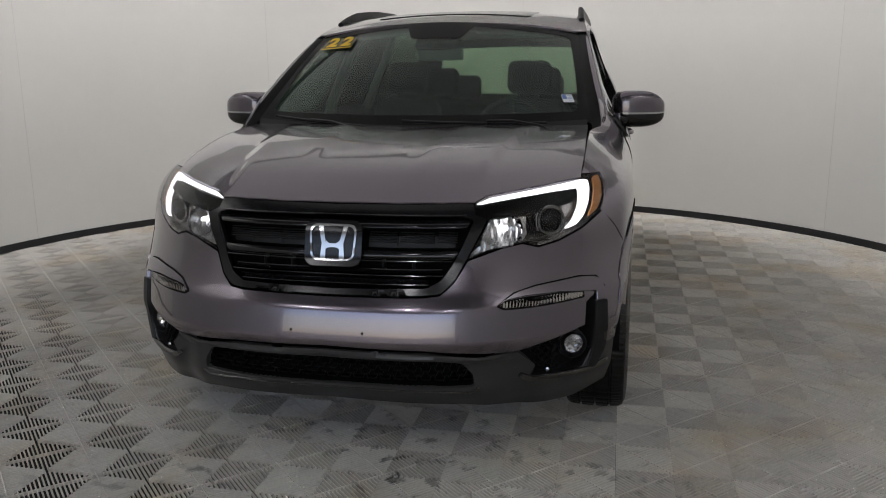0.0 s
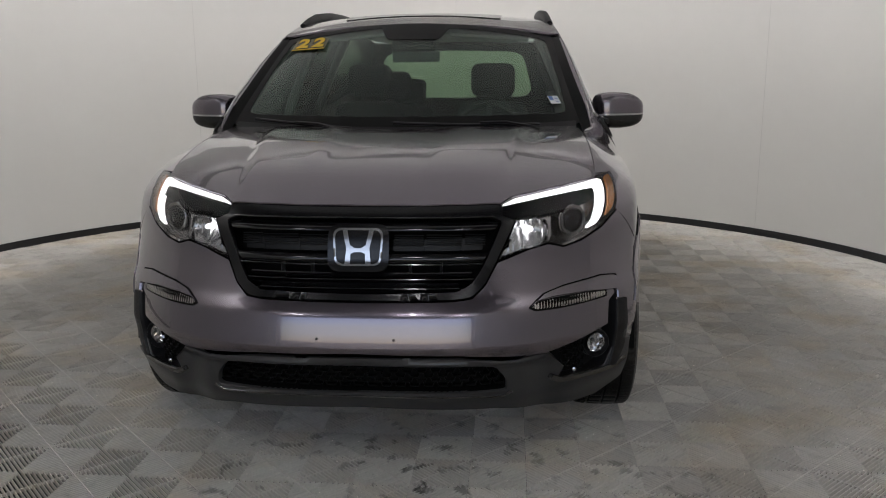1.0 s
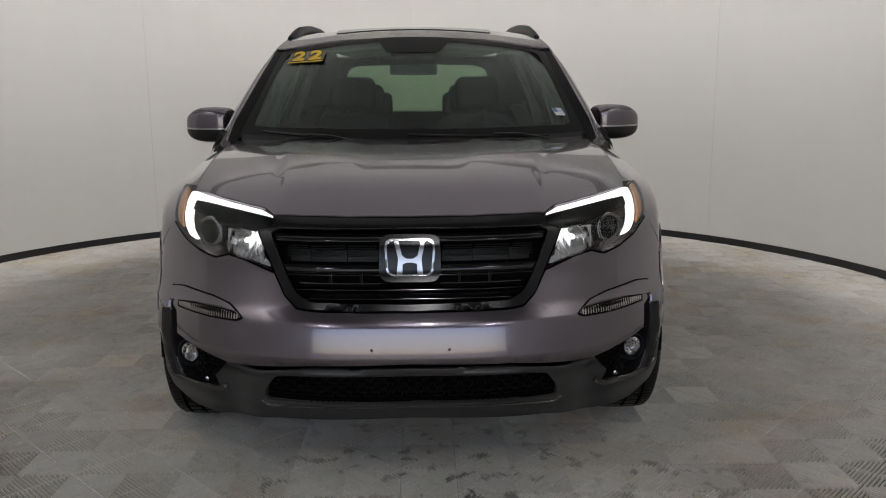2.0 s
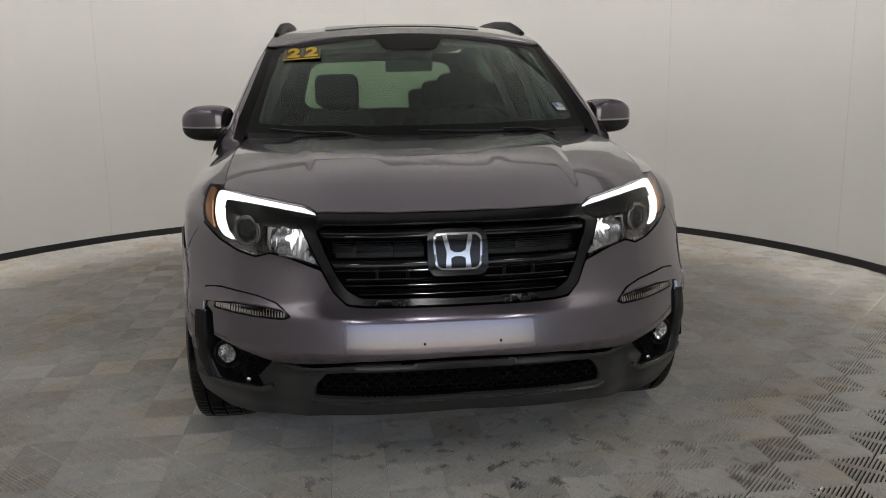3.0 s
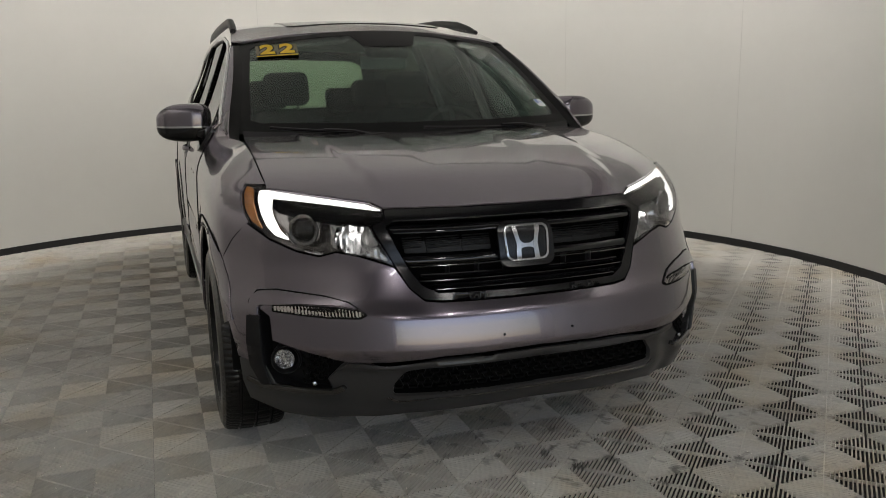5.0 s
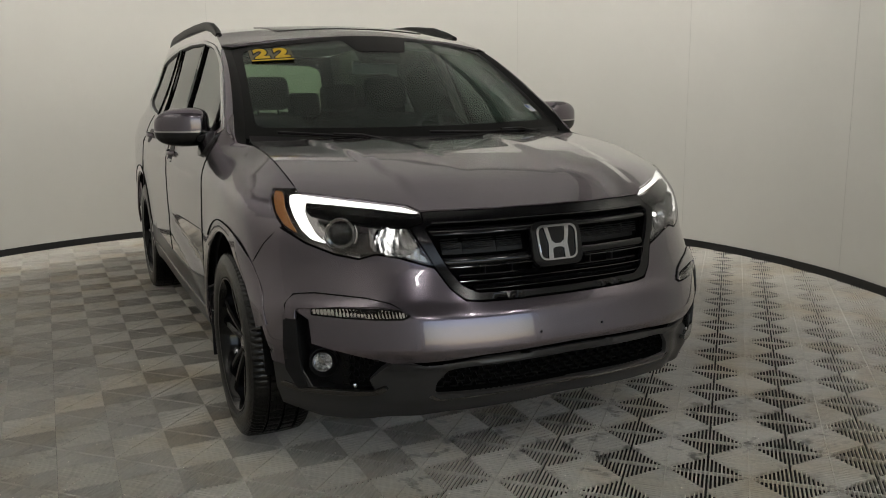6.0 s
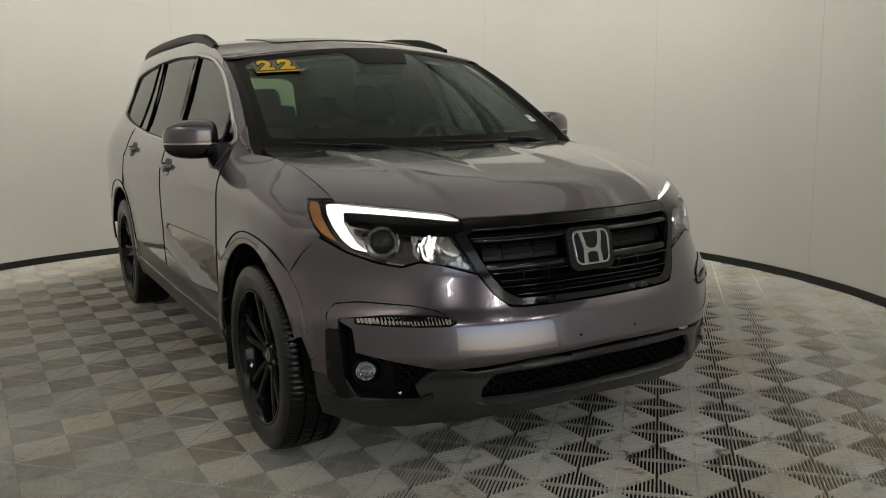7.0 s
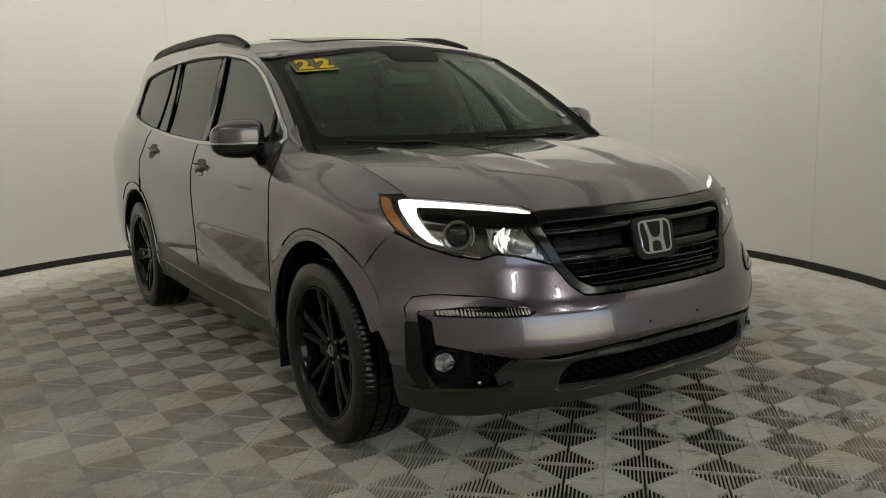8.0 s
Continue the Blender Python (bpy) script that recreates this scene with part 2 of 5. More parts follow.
def part(name, bm, mat, parent=None, label="", smooth=35):
    """Links a bmesh or a mesh as one object under a thing or a part."""
    if isinstance(bm, bmesh.types.BMesh):
        me = bpy.data.meshes.new(name)
        bm.normal_update()
        bm.to_mesh(me)
        bm.free()
        if smooth:
            me.polygons.foreach_set("use_smooth", [True] * len(me.polygons))
            me.set_sharp_from_angle(angle=radians(smooth))
    else:
        me = bm
        me.name = name
    if mat is not None and not me.materials:
        me.materials.append(mat)
    ob = new(name, me)
    ob.parent = parent
    if label:
        tagged(ob, label)
    return ob


def smooth1(xs, ys, h):
    """A smooth curve through the neighbourhood of the points, as a function."""
    gx = np.linspace(xs[0] - 0.5, xs[-1] + 0.5, 3000)
    gy = np.interp(gx, xs, ys)
    lo, hi = (ys[1] - ys[0]) / (xs[1] - xs[0]), (ys[-1] - ys[-2]) / (xs[-1] - xs[-2])
    gy = np.where(gx < xs[0], ys[0] + (gx - xs[0]) * lo, np.where(gx > xs[-1], ys[-1] + (gx - xs[-1]) * hi, gy))
    d = gx[1] - gx[0]
    n = int(3 * h / d) + 1
    k = np.exp(-0.5 * (np.arange(-n, n + 1) * d / h) ** 2)
    k /= k.sum()
    gy = np.convolve(np.pad(gy, n, mode="edge"), k, mode="valid")
    return lambda v: np.interp(v, gx, gy)


def sstep(a, b, v):
    t = np.clip((v - a) / (b - a), 0, 1)
    return t * t * (3 - 2 * t)


def rounded(poly, r, n=5):
    """The polygon with its corners rounded; r may be a list, one for each corner."""
    out = []
    k = len(poly)
    for i in range(k):
        p, a, b = np.array(poly[i]), np.array(poly[i - 1]), np.array(poly[(i + 1) % k])
        ri = r[i] if isinstance(r, (list, tuple)) else r
        la, lb = np.linalg.norm(a - p), np.linalg.norm(b - p)
        d = min(ri, 0.48 * la, 0.48 * lb)
        if d < 1e-5:
            out.append(tuple(p))
            continue
        s, e = p + (a - p) / la * d, p + (b - p) / lb * d
        for j in range(n + 1):
            t = j / n
            out.append(tuple((1 - t) ** 2 * s + 2 * t * (1 - t) * p + t * t * e))
    return out


def inset(poly, d):
    """The polygon moved inwards by d (outwards where d is negative)."""
    p = np.array(poly)
    area = 0.5 * np.sum(p[:, 0] * np.roll(p[:, 1], -1) - p[:, 1] * np.roll(p[:, 0], -1))
    sgn = 1 if area > 0 else -1
    a, b = np.roll(p, 1, 0), np.roll(p, -1, 0)
    e1, e2 = p - a, b - p
    n1 = np.stack([-e1[:, 1], e1[:, 0]], 1) / (np.linalg.norm(e1, axis=1)[:, None] + 1e-9)
    n2 = np.stack([-e2[:, 1], e2[:, 0]], 1) / (np.linalg.norm(e2, axis=1)[:, None] + 1e-9)
    n = n1 + n2
    n /= np.maximum((n * n).sum(1)[:, None] / 2, 0.4)
    return [tuple(v) for v in p + n * d * sgn]


def inside(poly, pts):
    p = np.array(poly)
    x, y = pts[:, 0], pts[:, 1]
    res = np.zeros(len(pts), bool)
    for (x1, y1), (x2, y2) in zip(p, np.roll(p, -1, 0)):
        c = ((y1 > y) != (y2 > y)) & (x < (x2 - x1) * (y - y1) / (y2 - y1 + 1e-12) + x1)
        res ^= c
    return res


def far_from(loop, pts, d):
    """Which of pts lie further than d from the loop's edges."""
    ok = np.ones(len(pts), bool)
    for a, b in zip(loop, np.roll(loop, -1, 0)):
        ab = b - a
        t = np.clip(((pts - a) @ ab) / (ab @ ab + 1e-12), 0, 1)
        ok &= np.linalg.norm(pts - a - t[:, None] * ab, axis=1) > d
    return ok


def dense(poly, step):
    out = []
    p = np.array(poly, float)
    for a, b in zip(p, np.roll(p, -1, 0)):
        n = max(1, int(np.ceil(np.linalg.norm(b - a) / step)))
        out += [a + (b - a) * k / n for k in range(n)]
    return np.array(out)


def patch(fn, outline, out, holes=(), step=0.03, thick=0.006, sx=1, lift=0.0):
    """A panel of sheet: the outline and holes in (u, v) laid on the surface fn(u, v) -> x, y, z (arrays), with thickness and true normals.
    out: which way is outwards; sx=-1 mirrors it to the other side; lift: how far it stands off the surface."""
    from mathutils.geometry import delaunay_2d_cdt
    loops = [dense(outline, step)] + [dense(h, step) for h in holes]
    lo, hi = loops[0].min(0), loops[0].max(0)
    gu, gv = np.meshgrid(np.arange(lo[0], hi[0] + step, step), np.arange(lo[1], hi[1] + step, step))
    g = np.stack([gu.ravel(), gv.ravel()], 1)
    g = g[inside(loops[0], g)]
    for h in loops[1:]:
        g = g[~inside(h, g)]
    for l in loops:
        if len(g):
            g = g[far_from(l, g, 0.45 * step)]
    pts, edges = [], []
    for l in loops:
        s = len(pts)
        pts += [tuple(p) for p in l]
        edges += [(s + i, s + (i + 1) % len(l)) for i in range(len(l))]
    pts += [tuple(p) for p in g]
    vs, es, fs, *_ = delaunay_2d_cdt([Vector(p) for p in pts], edges, [], 0, 1e-6)
    uv = np.array([tuple(v) for v in vs])
    fs = np.array([tuple(f) for f in fs if len(f) == 3])
    cen = uv[fs].mean(1)
    keep = inside(loops[0], cen)
    for h in loops[1:]:
        keep &= ~inside(h, cen)
    fs = fs[keep]

    def at(u, v):
        return np.stack(np.broadcast_arrays(*fn(u, v)), 1).astype(float)
    e = 0.002
    P = at(uv[:, 0], uv[:, 1])
    N = np.cross(at(uv[:, 0] + e, uv[:, 1]) - at(uv[:, 0] - e, uv[:, 1]), at(uv[:, 0], uv[:, 1] + e) - at(uv[:, 0], uv[:, 1] - e))
    N /= np.linalg.norm(N, axis=1)[:, None] + 1e-12
    N[(N @ np.array(out, float)) < 0] *= -1
    fn_n = np.cross(P[fs[:, 1]] - P[fs[:, 0]], P[fs[:, 2]] - P[fs[:, 0]])
    flip = (fn_n * N[fs[:, 0]]).sum(1) < 0
    fs[flip] = fs[flip][:, ::-1]
    P = P + N * lift
    n = len(P)
    Q = P - N * thick
    faces = [tuple(f) for f in fs] + [tuple(f[::-1] + n) for f in fs]
    loop_n = [N[i] for f in fs for i in f] + [-N[i] for f in fs for i in f[::-1]]
    seen = {}
    for f in fs:
        for a, b in ((f[0], f[1]), (f[1], f[2]), (f[2], f[0])):
            seen[(a, b)] = 1
    for a, b in seen:
        if (b, a) not in seen:
            faces.append((b, a, a + n, b + n))
            t = P[b] - P[a]
            o = np.cross(t, N[a])
            o /= np.linalg.norm(o) + 1e-12
            na, nb = o + 0.7 * N[a], o + 0.7 * N[b]
            loop_n += [nb, na, o, o]
    V = np.concatenate([P, Q])
    L = np.array(loop_n)
    if sx < 0:
        V = V * (-1, 1, 1)
        L = L * (-1, 1, 1)
        new_faces, new_l, k = [], [], 0
        for f in faces:
            new_faces.append(f[::-1])
            new_l.append(L[k:k + len(f)][::-1])
            k += len(f)
        faces, L = new_faces, np.concatenate(new_l)
    L = L / (np.linalg.norm(L, axis=1)[:, None] + 1e-12)
    me = bpy.data.meshes.new("patch")
    me.from_pydata([tuple(v) for v in V], [], [tuple(int(i) for i in f) for f in faces])
    me.polygons.foreach_set("use_smooth", [True] * len(me.polygons))
    me.normals_split_custom_set([tuple(v) for v in L])
    return me


def flip_x(bm):
    """A mirrored copy of a bmesh, across the car's middle."""
    b = bm.copy()
    bmesh.ops.scale(b, vec=(-1, 1, 1), verts=b.verts)
    bmesh.ops.reverse_faces(b, faces=b.faces)
    return b


# ---- the booth ----
def ring_wall(name, radius, z0, z1, thick, a0, a1, mat, seg=96):
    """An upright curved slab round the booth's centre, between two angles in degrees."""
    b = bmesh.new()
    rows = []
    for k in range(seg + 1):
        a = radians(a0 + (a1 - a0) * k / seg)
        c, s = math.cos(a), math.sin(a)
        rows.append([b.verts.new((WALL_C[0] + r * c, WALL_C[1] + r * s, z)) for r, z in
                     ((radius, z0), (radius, z1), (radius + thick, z1), (radius + thick, z0))])
    for p, q in zip(rows, rows[1:]):
        for k in range(4):
            b.faces.new((p[k], p[(k + 1) % 4], q[(k + 1) % 4], q[k]))
    b.faces.new(rows[0])
    b.faces.new(rows[-1][::-1])
    bmesh.ops.recalc_face_normals(b, faces=b.faces)
    return part(name, b, mat)


A0, A1 = -32, 212
WALL_TOP = 2.8
wall = tagged(ring_wall("wall_round", WALL_R, 0.057, WALL_TOP, 0.12, A0, A1, WALL_PAINT), "smooth off-white curved studio wall behind the car", "wall", kind="structure")
# unseen upper band, its grey chosen for what bonnet and roof reflect
tagged(ring_wall("wall_upper", WALL_R + 0.02, WALL_TOP + 0.002, CEIL, 0.12, A0, A1, UPPER_PAINT), "unseen grey upper wall, toned for the car's reflections", "wall", kind="structure")
trim = tagged(ring_wall("baseboard", WALL_R - 0.008, -0.030, 0.056, 0.126, A0, A1, BASE_BLACK), "black base trim along the foot of the curved wall", "baseboard", kind="structure")

ex, ey = WALL_R * math.cos(radians(A0)), WALL_R * math.sin(radians(A0))
XR, XL, YE = WALL_C[0] + ex, WALL_C[0] - ex, WALL_C[1] + ey
HALL_Y = -6.5
# unseen walls; pale east and grey west are set for the car's reflections
for nm, x, sgn, mat, tone in (("wall_east", XR, 1, WALL_PAINT, "off-white"), ("wall_west", XL, -1, LANE_PAINT, "grey")):
    b = box(0.12, YE - HALL_Y + 0.1, CEIL, x + sgn * 0.075, (YE + HALL_Y) / 2 - 0.05, CEIL / 2)
    tagged(part(nm, b, mat), "plain " + tone + " side wall of the hall, unseen, toned for the car's reflections", "wall", kind="structure")
# end wall of the hall, with a wide open doorway to the daylight
DOOR_X0, DOOR_X1, DOOR_H = -3.10, 2.70, 2.70
b = box(DOOR_X0 - XL + 0.3, 0.12, CEIL, (XL - 0.3 + DOOR_X0) / 2, HALL_Y - 0.06, CEIL / 2)
b = box(XR + 0.3 - DOOR_X1, 0.12, CEIL, (XR + 0.3 + DOOR_X1) / 2, HALL_Y - 0.06, CEIL / 2, bm=b)
b = box(DOOR_X1 - DOOR_X0, 0.12, CEIL - DOOR_H, (DOOR_X0 + DOOR_X1) / 2, HALL_Y - 0.06, (CEIL + DOOR_H) / 2, bm=b)
tagged(part("wall_south", b, HALL_PAINT), "grey end wall of the hall with a wide open doorway", "wall", kind="structure")
b = box(9.4, 14.4, 0.12, WALL_C[0], -1.1, CEIL + 0.065)
tagged(part("ceiling", b, CEILING_PAINT), "plain pale ceiling above the hall", "ceiling", kind="structure")
# unseen disc added to keep the lamps above it out of the car's reflections
b = lathe([(SOFFIT, 0.01), (SOFFIT, SOFFIT_R), (SOFFIT + 0.12, SOFFIT_R), (SOFFIT + 0.12, 0.01)], 72, "z", Matrix.Translation((WALL_C[0], WALL_C[1], 0)))
tagged(part("ceiling_soffit", b, HALL_GREY), "unseen round ceiling added over the car to shield the lamps above", "ceiling", kind="structure")
# glowing disc added out of view, to brighten bonnet and glass reflections
b = lathe([(SOFFIT - 0.03, 0.01), (SOFFIT - 0.03, 2.72), (SOFFIT - 0.004, 2.74), (SOFFIT - 0.004, 0.01)], 72, "z", Matrix.Translation((WALL_C[0], WALL_C[1], 0)))
tagged(part("overhead_light", b, glow_material("overhead_glow_disc", (1.0, 0.98, 0.95), OVERHEAD)), "unseen glowing disc added over the car for its reflections", "ceiling light")
b = box(XR - XL + 0.02, YE - HALL_Y, 0.12, (XR + XL) / 2, (YE + HALL_Y) / 2, SOFFIT + 0.062)
tagged(part("ceiling_hall", b, HALL_GREY), "plain grey ceiling of the hall", "ceiling", kind="structure")
b = box(9.4, 13.9, 0.1, WALL_C[0], -1.06, -0.0625)
floor = tagged(part("floor", b, SUBFLOOR), "dark floor slab under grey ribbed plastic tiles", "floor", kind="structure")
b = box(900, 900, 0.1, 0, 0, -0.20)
tagged(part("ground", b, ASPHALT), "plain asphalt ground outside the hall", "ground", kind="structure")
for k, a in enumerate(SEAMS):
    b = box(0.004, 0.003, WALL_TOP - 0.05, 0, 0, WALL_TOP / 2 + 0.02)
    r = WALL_R - 0.0005
    o = part("trim", b, SEAM)
    o.matrix_world = pose(WALL_C[0] + r * math.cos(radians(a)), WALL_C[1] + r * math.sin(radians(a)), 0, 0, 0, a + 90)
    tagged(o, "thin upright joint between wall panels", "wall joint", kind="structure")

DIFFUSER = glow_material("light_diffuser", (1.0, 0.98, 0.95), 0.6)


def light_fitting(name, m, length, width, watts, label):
    """A slim light added out of view: a pan and a glowing diffuser, with its lamp just under it."""
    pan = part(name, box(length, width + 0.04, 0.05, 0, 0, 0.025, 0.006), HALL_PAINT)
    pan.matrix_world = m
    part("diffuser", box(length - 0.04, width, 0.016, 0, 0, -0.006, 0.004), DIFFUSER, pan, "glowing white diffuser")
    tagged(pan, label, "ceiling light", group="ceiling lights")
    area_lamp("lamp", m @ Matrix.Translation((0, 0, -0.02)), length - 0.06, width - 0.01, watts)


# unseen lamps added round the dropped ceiling to brighten the wall
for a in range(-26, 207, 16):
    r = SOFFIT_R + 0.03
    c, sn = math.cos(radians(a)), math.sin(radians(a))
    light_fitting("cove_light", pose(WALL_C[0] + r * c, WALL_C[1] + r * sn, CEIL - 0.14, 0, 0, a + 90) @ pose(0, 0, 0, 66), 0.72, 0.12, COVE_WATTS, "unseen light added above the dropped ceiling to brighten the wall")
# unseen lamps added along the side walls of the lane, aimed at the walls
for x, sgn, watts in ((XL, 1, WASH_WATTS), (XR, -1, WASH_WATTS * 0.65)):
    for y in (-0.95, -2.15):
        m = pose(x + sgn * 0.60, y, SOFFIT - 0.10, 0, sgn * 60, 0) @ pose(0, 0, 0, 0, 0, 90)
        light_fitting("wall_washer", m, 1.0, 0.12, watts, "unseen lamp added to brighten the side wall")
# unseen lamps added in the hall to fill the front of car and floor
for x, y in ((-2.2, -5.3), (1.8, -5.3), (0.1, -4.4)):
    light_fitting("ceiling_light", pose(x, y, SOFFIT - 0.055, 0, 0, 90), 1.2, 0.16, HALL_WATTS, "unseen slim light added under the hall's ceiling")


# ---- the car's surfaces: x across, y back from the front axle, z up ----
face_y = smooth1([0.15, 0.22, 0.30, 0.35, 0.45, 0.495, 0.535, 0.60, 0.617, 0.655, 0.70, 0.76, 0.80, 0.85, 0.90, 0.936, 0.97, 1.01],
                 [-0.78, -0.825, -0.855, -0.868, -0.878, -0.893, -0.887, -0.874, -0.869, -0.838, -0.815, -0.787, -0.778, -0.765, -0.740, -0.702, -0.660, -0.600], 0.010)


grille_y = smooth1([0.60, 0.655, 0.70, 0.76, 0.80, 0.85, 0.90, 0.936, 0.97, 1.01], [-0.865, -0.838, -0.815, -0.787, -0.778, -0.765, -0.740, -0.702, -0.660, -0.600], 0.010)


def bow(x):
    """How far the face falls back towards its corners."""
    ax = np.abs(x)
    return 0.57 * ax ** 3 + 42 * np.maximum(ax - 0.925, 0) ** 2


BOW_X = np.linspace(0, 1.1, 1101)
BOW_Y = bow(BOW_X)


def front(x, z):
    """The car's face."""
    return x, face_y(z) + bow(x), z


def grille_face(x, z):
    """The face inside the grille, without the shelf of the bumper."""
    return x, grille_y(z) + bow(x), z


hood_c = smooth1([-0.74, -0.70, -0.64, -0.55, -0.45, -0.30, -0.18, 0.0, 0.2, 0.35, 0.5],
                 [0.915, 0.942, 0.975, 1.015, 1.045, 1.080, 1.098, 1.116, 1.131, 1.140, 1.148], 0.03)


def hood_z(x, y):
    ax = np.abs(x)
    xc = np.interp(y, [-0.7, -0.4, 0.0, 0.4], [0.43, 0.47, 0.53, 0.60])
    z = hood_c(y - 0.50 * ax ** 3)
    z = z + 0.009 * (1 - sstep(-0.022, 0.010, ax - xc)) * sstep(-0.70, -0.45, y)
    z = z - 0.007 * (1 - sstep(-0.06, 0.015, ax - np.interp(y, [-0.7, 0.4], [0.20, 0.27]))) * sstep(-0.66, -0.2, y)
    return z


def hood_surface(x, y):
    return x, y, hood_z(x, y)


side_x = smooth1([0.18, 0.25, 0.31, 0.36, 0.42, 0.47, 0.53, 0.62, 0.72, 0.82, 0.92, 0.985, 1.03, 1.09, 1.14, 1.18, 1.30, 1.40, 1.50, 1.60, 1.66, 1.71],
                 [0.895, 0.925, 0.945, 0.955, 0.962, 0.966, 0.970, 0.972, 0.972, 0.971, 0.968, 0.962, 0.950, 0.930, 0.906, 0.876, 0.822, 0.782, 0.745, 0.708, 0.675, 0.630], 0.014)


AXLE_F, AXLE_R = 0.035, 2.875     # how far back the axles stand


def side(y, z):
    """The car's flank, from sill to roof."""
    y, z = np.asarray(y, float), np.asarray(z, float)
    zs = hood_z(0.785, np.minimum(y, 0.5))
    q = np.clip((zs - z) / 0.17, 0, 1)
    low = np.interp(z, [0.2, 0.3, 0.45, 0.6, 0.75], [0.925, 0.945, 0.962, 0.966, 0.968])
    fend = 0.785 + (low - 0.785) * (1 - (1 - q) ** 2.3) - 0.6 * np.maximum(z - zs, 0)
    w = sstep(0.20, 0.62, y)
    rear = side_x(z - 0.012 * np.clip(y - 1.0, 0, 2)) * (1 - 0.10 * np.clip((y - 3.1) / 0.9, 0, 1.3) ** 2 - 0.035 * sstep(1.12, 1.5, z) * np.clip((y - 1.6) / 1.8, 0, 1.2) ** 2)
    rear = rear - 0.05 * sstep(1.15, 1.3, z) * np.clip((0.9 - y) / 0.6, 0, 1) ** 2
    # hollow of the lower doors: its floor leans in from a crease above to a slanting ridge below
    ridge = np.interp(y, [0.5, 0.65, 1.10, 1.60, 2.5], [0.50, 0.515, 0.60, 0.690, 0.700])
    hollow = np.minimum(np.clip(0.735 - z, 0, 1), 0.735 - ridge) * (1 - sstep(0.0, 0.10, ridge - z))
    rear = rear - 0.22 * hollow * sstep(0.49, 0.58, y) * (1 - sstep(1.40, 1.66, y))
    rear = rear + 0.006 * np.exp(-((z - 0.985 + 0.03 * (1.2 - y)) / 0.012) ** 2) * sstep(0.35, 0.8, y) * (1 - sstep(2.9, 3.4, y))
    X = fend * (1 - w) + rear * w
    for hy in (AXLE_F, AXLE_R):
        r = np.hypot(y - hy, z - 0.37)
        X = X + 0.008 * np.exp(-((r - 0.47) / 0.06) ** 2) * (z < 1.0)
    f = np.interp(y - face_y(z), BOW_Y, BOW_X)
    k = 0.03
    h = np.clip(0.5 + 0.5 * (f - X) / k, 0, 1)
    return f * (1 - h) + X * h - k * h * (1 - h)


def flank(y, z):
    return side(y, z), y, z


roof_c = smooth1([0.85, 1.0, 1.15, 1.4, 1.8, 2.3, 2.9, 3.4, 3.75, 3.95], [1.575, 1.617, 1.652, 1.685, 1.712, 1.724, 1.720, 1.697, 1.66, 1.62], 0.06)


def roof_drop(y):
    return np.interp(y, [0.95, 1.07, 1.4, 2.0], [0.090, 0.090, 0.048, 0.027])


def roof_edge(y):
    return side(y, roof_c(y) - roof_drop(y))


def roof_surface(x, y):
    t = np.abs(x) / roof_edge(y)
    return x, y, roof_c(y) - roof_drop(y) * t ** 2.2


def shield(x, v):
    """The windshield; v runs from the cowl (0) to the roof (1)."""
    yb, zb = 0.20 + 0.32 * x ** 2, 1.115 + 0.035 * x ** 2
    yt, zt = 0.945 + 0.27 * x ** 2, 1.606 - 0.15 * x ** 2
    b = 0.022 * 4 * v * (1 - v)
    return x, yb + (yt - yb) * v - 0.5 * b, zb + (zt - zb) * v + b


def shield_half(v):
    return 0.788 - 0.100 * v - 0.012 * np.sin(np.pi * np.clip(v, 0, 1))


rear_c = smooth1([0.25, 0.40, 0.55, 0.75, 0.95, 1.12, 1.2, 1.4, 1.62, 1.7], [3.90, 4.03, 4.07, 4.05, 4.02, 3.98, 3.93, 3.82, 3.68, 3.62], 0.03)


def back(x, z):
    return x, rear_c(z) - 0.24 * np.abs(x) ** 3, z


def tail_edge(z):
    """Where the tail meets the flank at a height: x and y."""
    x = 0.8
    for _ in range(30):
        y = float(rear_c(z)) - 0.24 * x ** 3
        x = 0.5 * x + 0.5 * float(side(y, z))
    return x, y


# ---- the car ----
suv = tagged(new("suv"), "dark grey metallic SUV with black grille and black alloy wheels, parked", "car")
FRONT, OUT, UP, BACK = (0, -1, 0), (1, 0, 0), (0, 0, 1), (0, 1, 0)


def both(name, mat, fn, outline, out, parent=suv, holes=(), **k):
    """The same panel on the two sides of the car."""
    return [part(name, patch(fn, outline, out, holes, sx=s, **k), mat, parent) for s in (1, -1)]


def mirrored(half):
    """A closed outline from its right half, which starts and ends on the middle line."""
    return list(half) + [(-x, v) for x, v in half[::-1] if x > 1e-4]


# outlines on the face, in x and z
LAMP = [(0.452, 0.935), (0.500, 0.961), (0.600, 0.975), (0.700, 0.987), (0.785, 0.997), (0.842, 1.003), (0.862, 0.975), (0.868, 0.930), (0.853, 0.884),
        (0.795, 0.838), (0.722, 0.806), (0.657, 0.793), (0.608, 0.809), (0.545, 0.798), (0.442, 0.764), (0.474, 0.826), (0.502, 0.884), (0.452, 0.902)]
GRILLE = mirrored([(0.0, 0.930), (0.22, 0.932), (0.449, 0.934), (0.449, 0.905), (0.496, 0.885), (0.470, 0.830), (0.438, 0.764), (0.402, 0.695), (0.362, 0.661), (0.311, 0.656), (0.0, 0.653)])

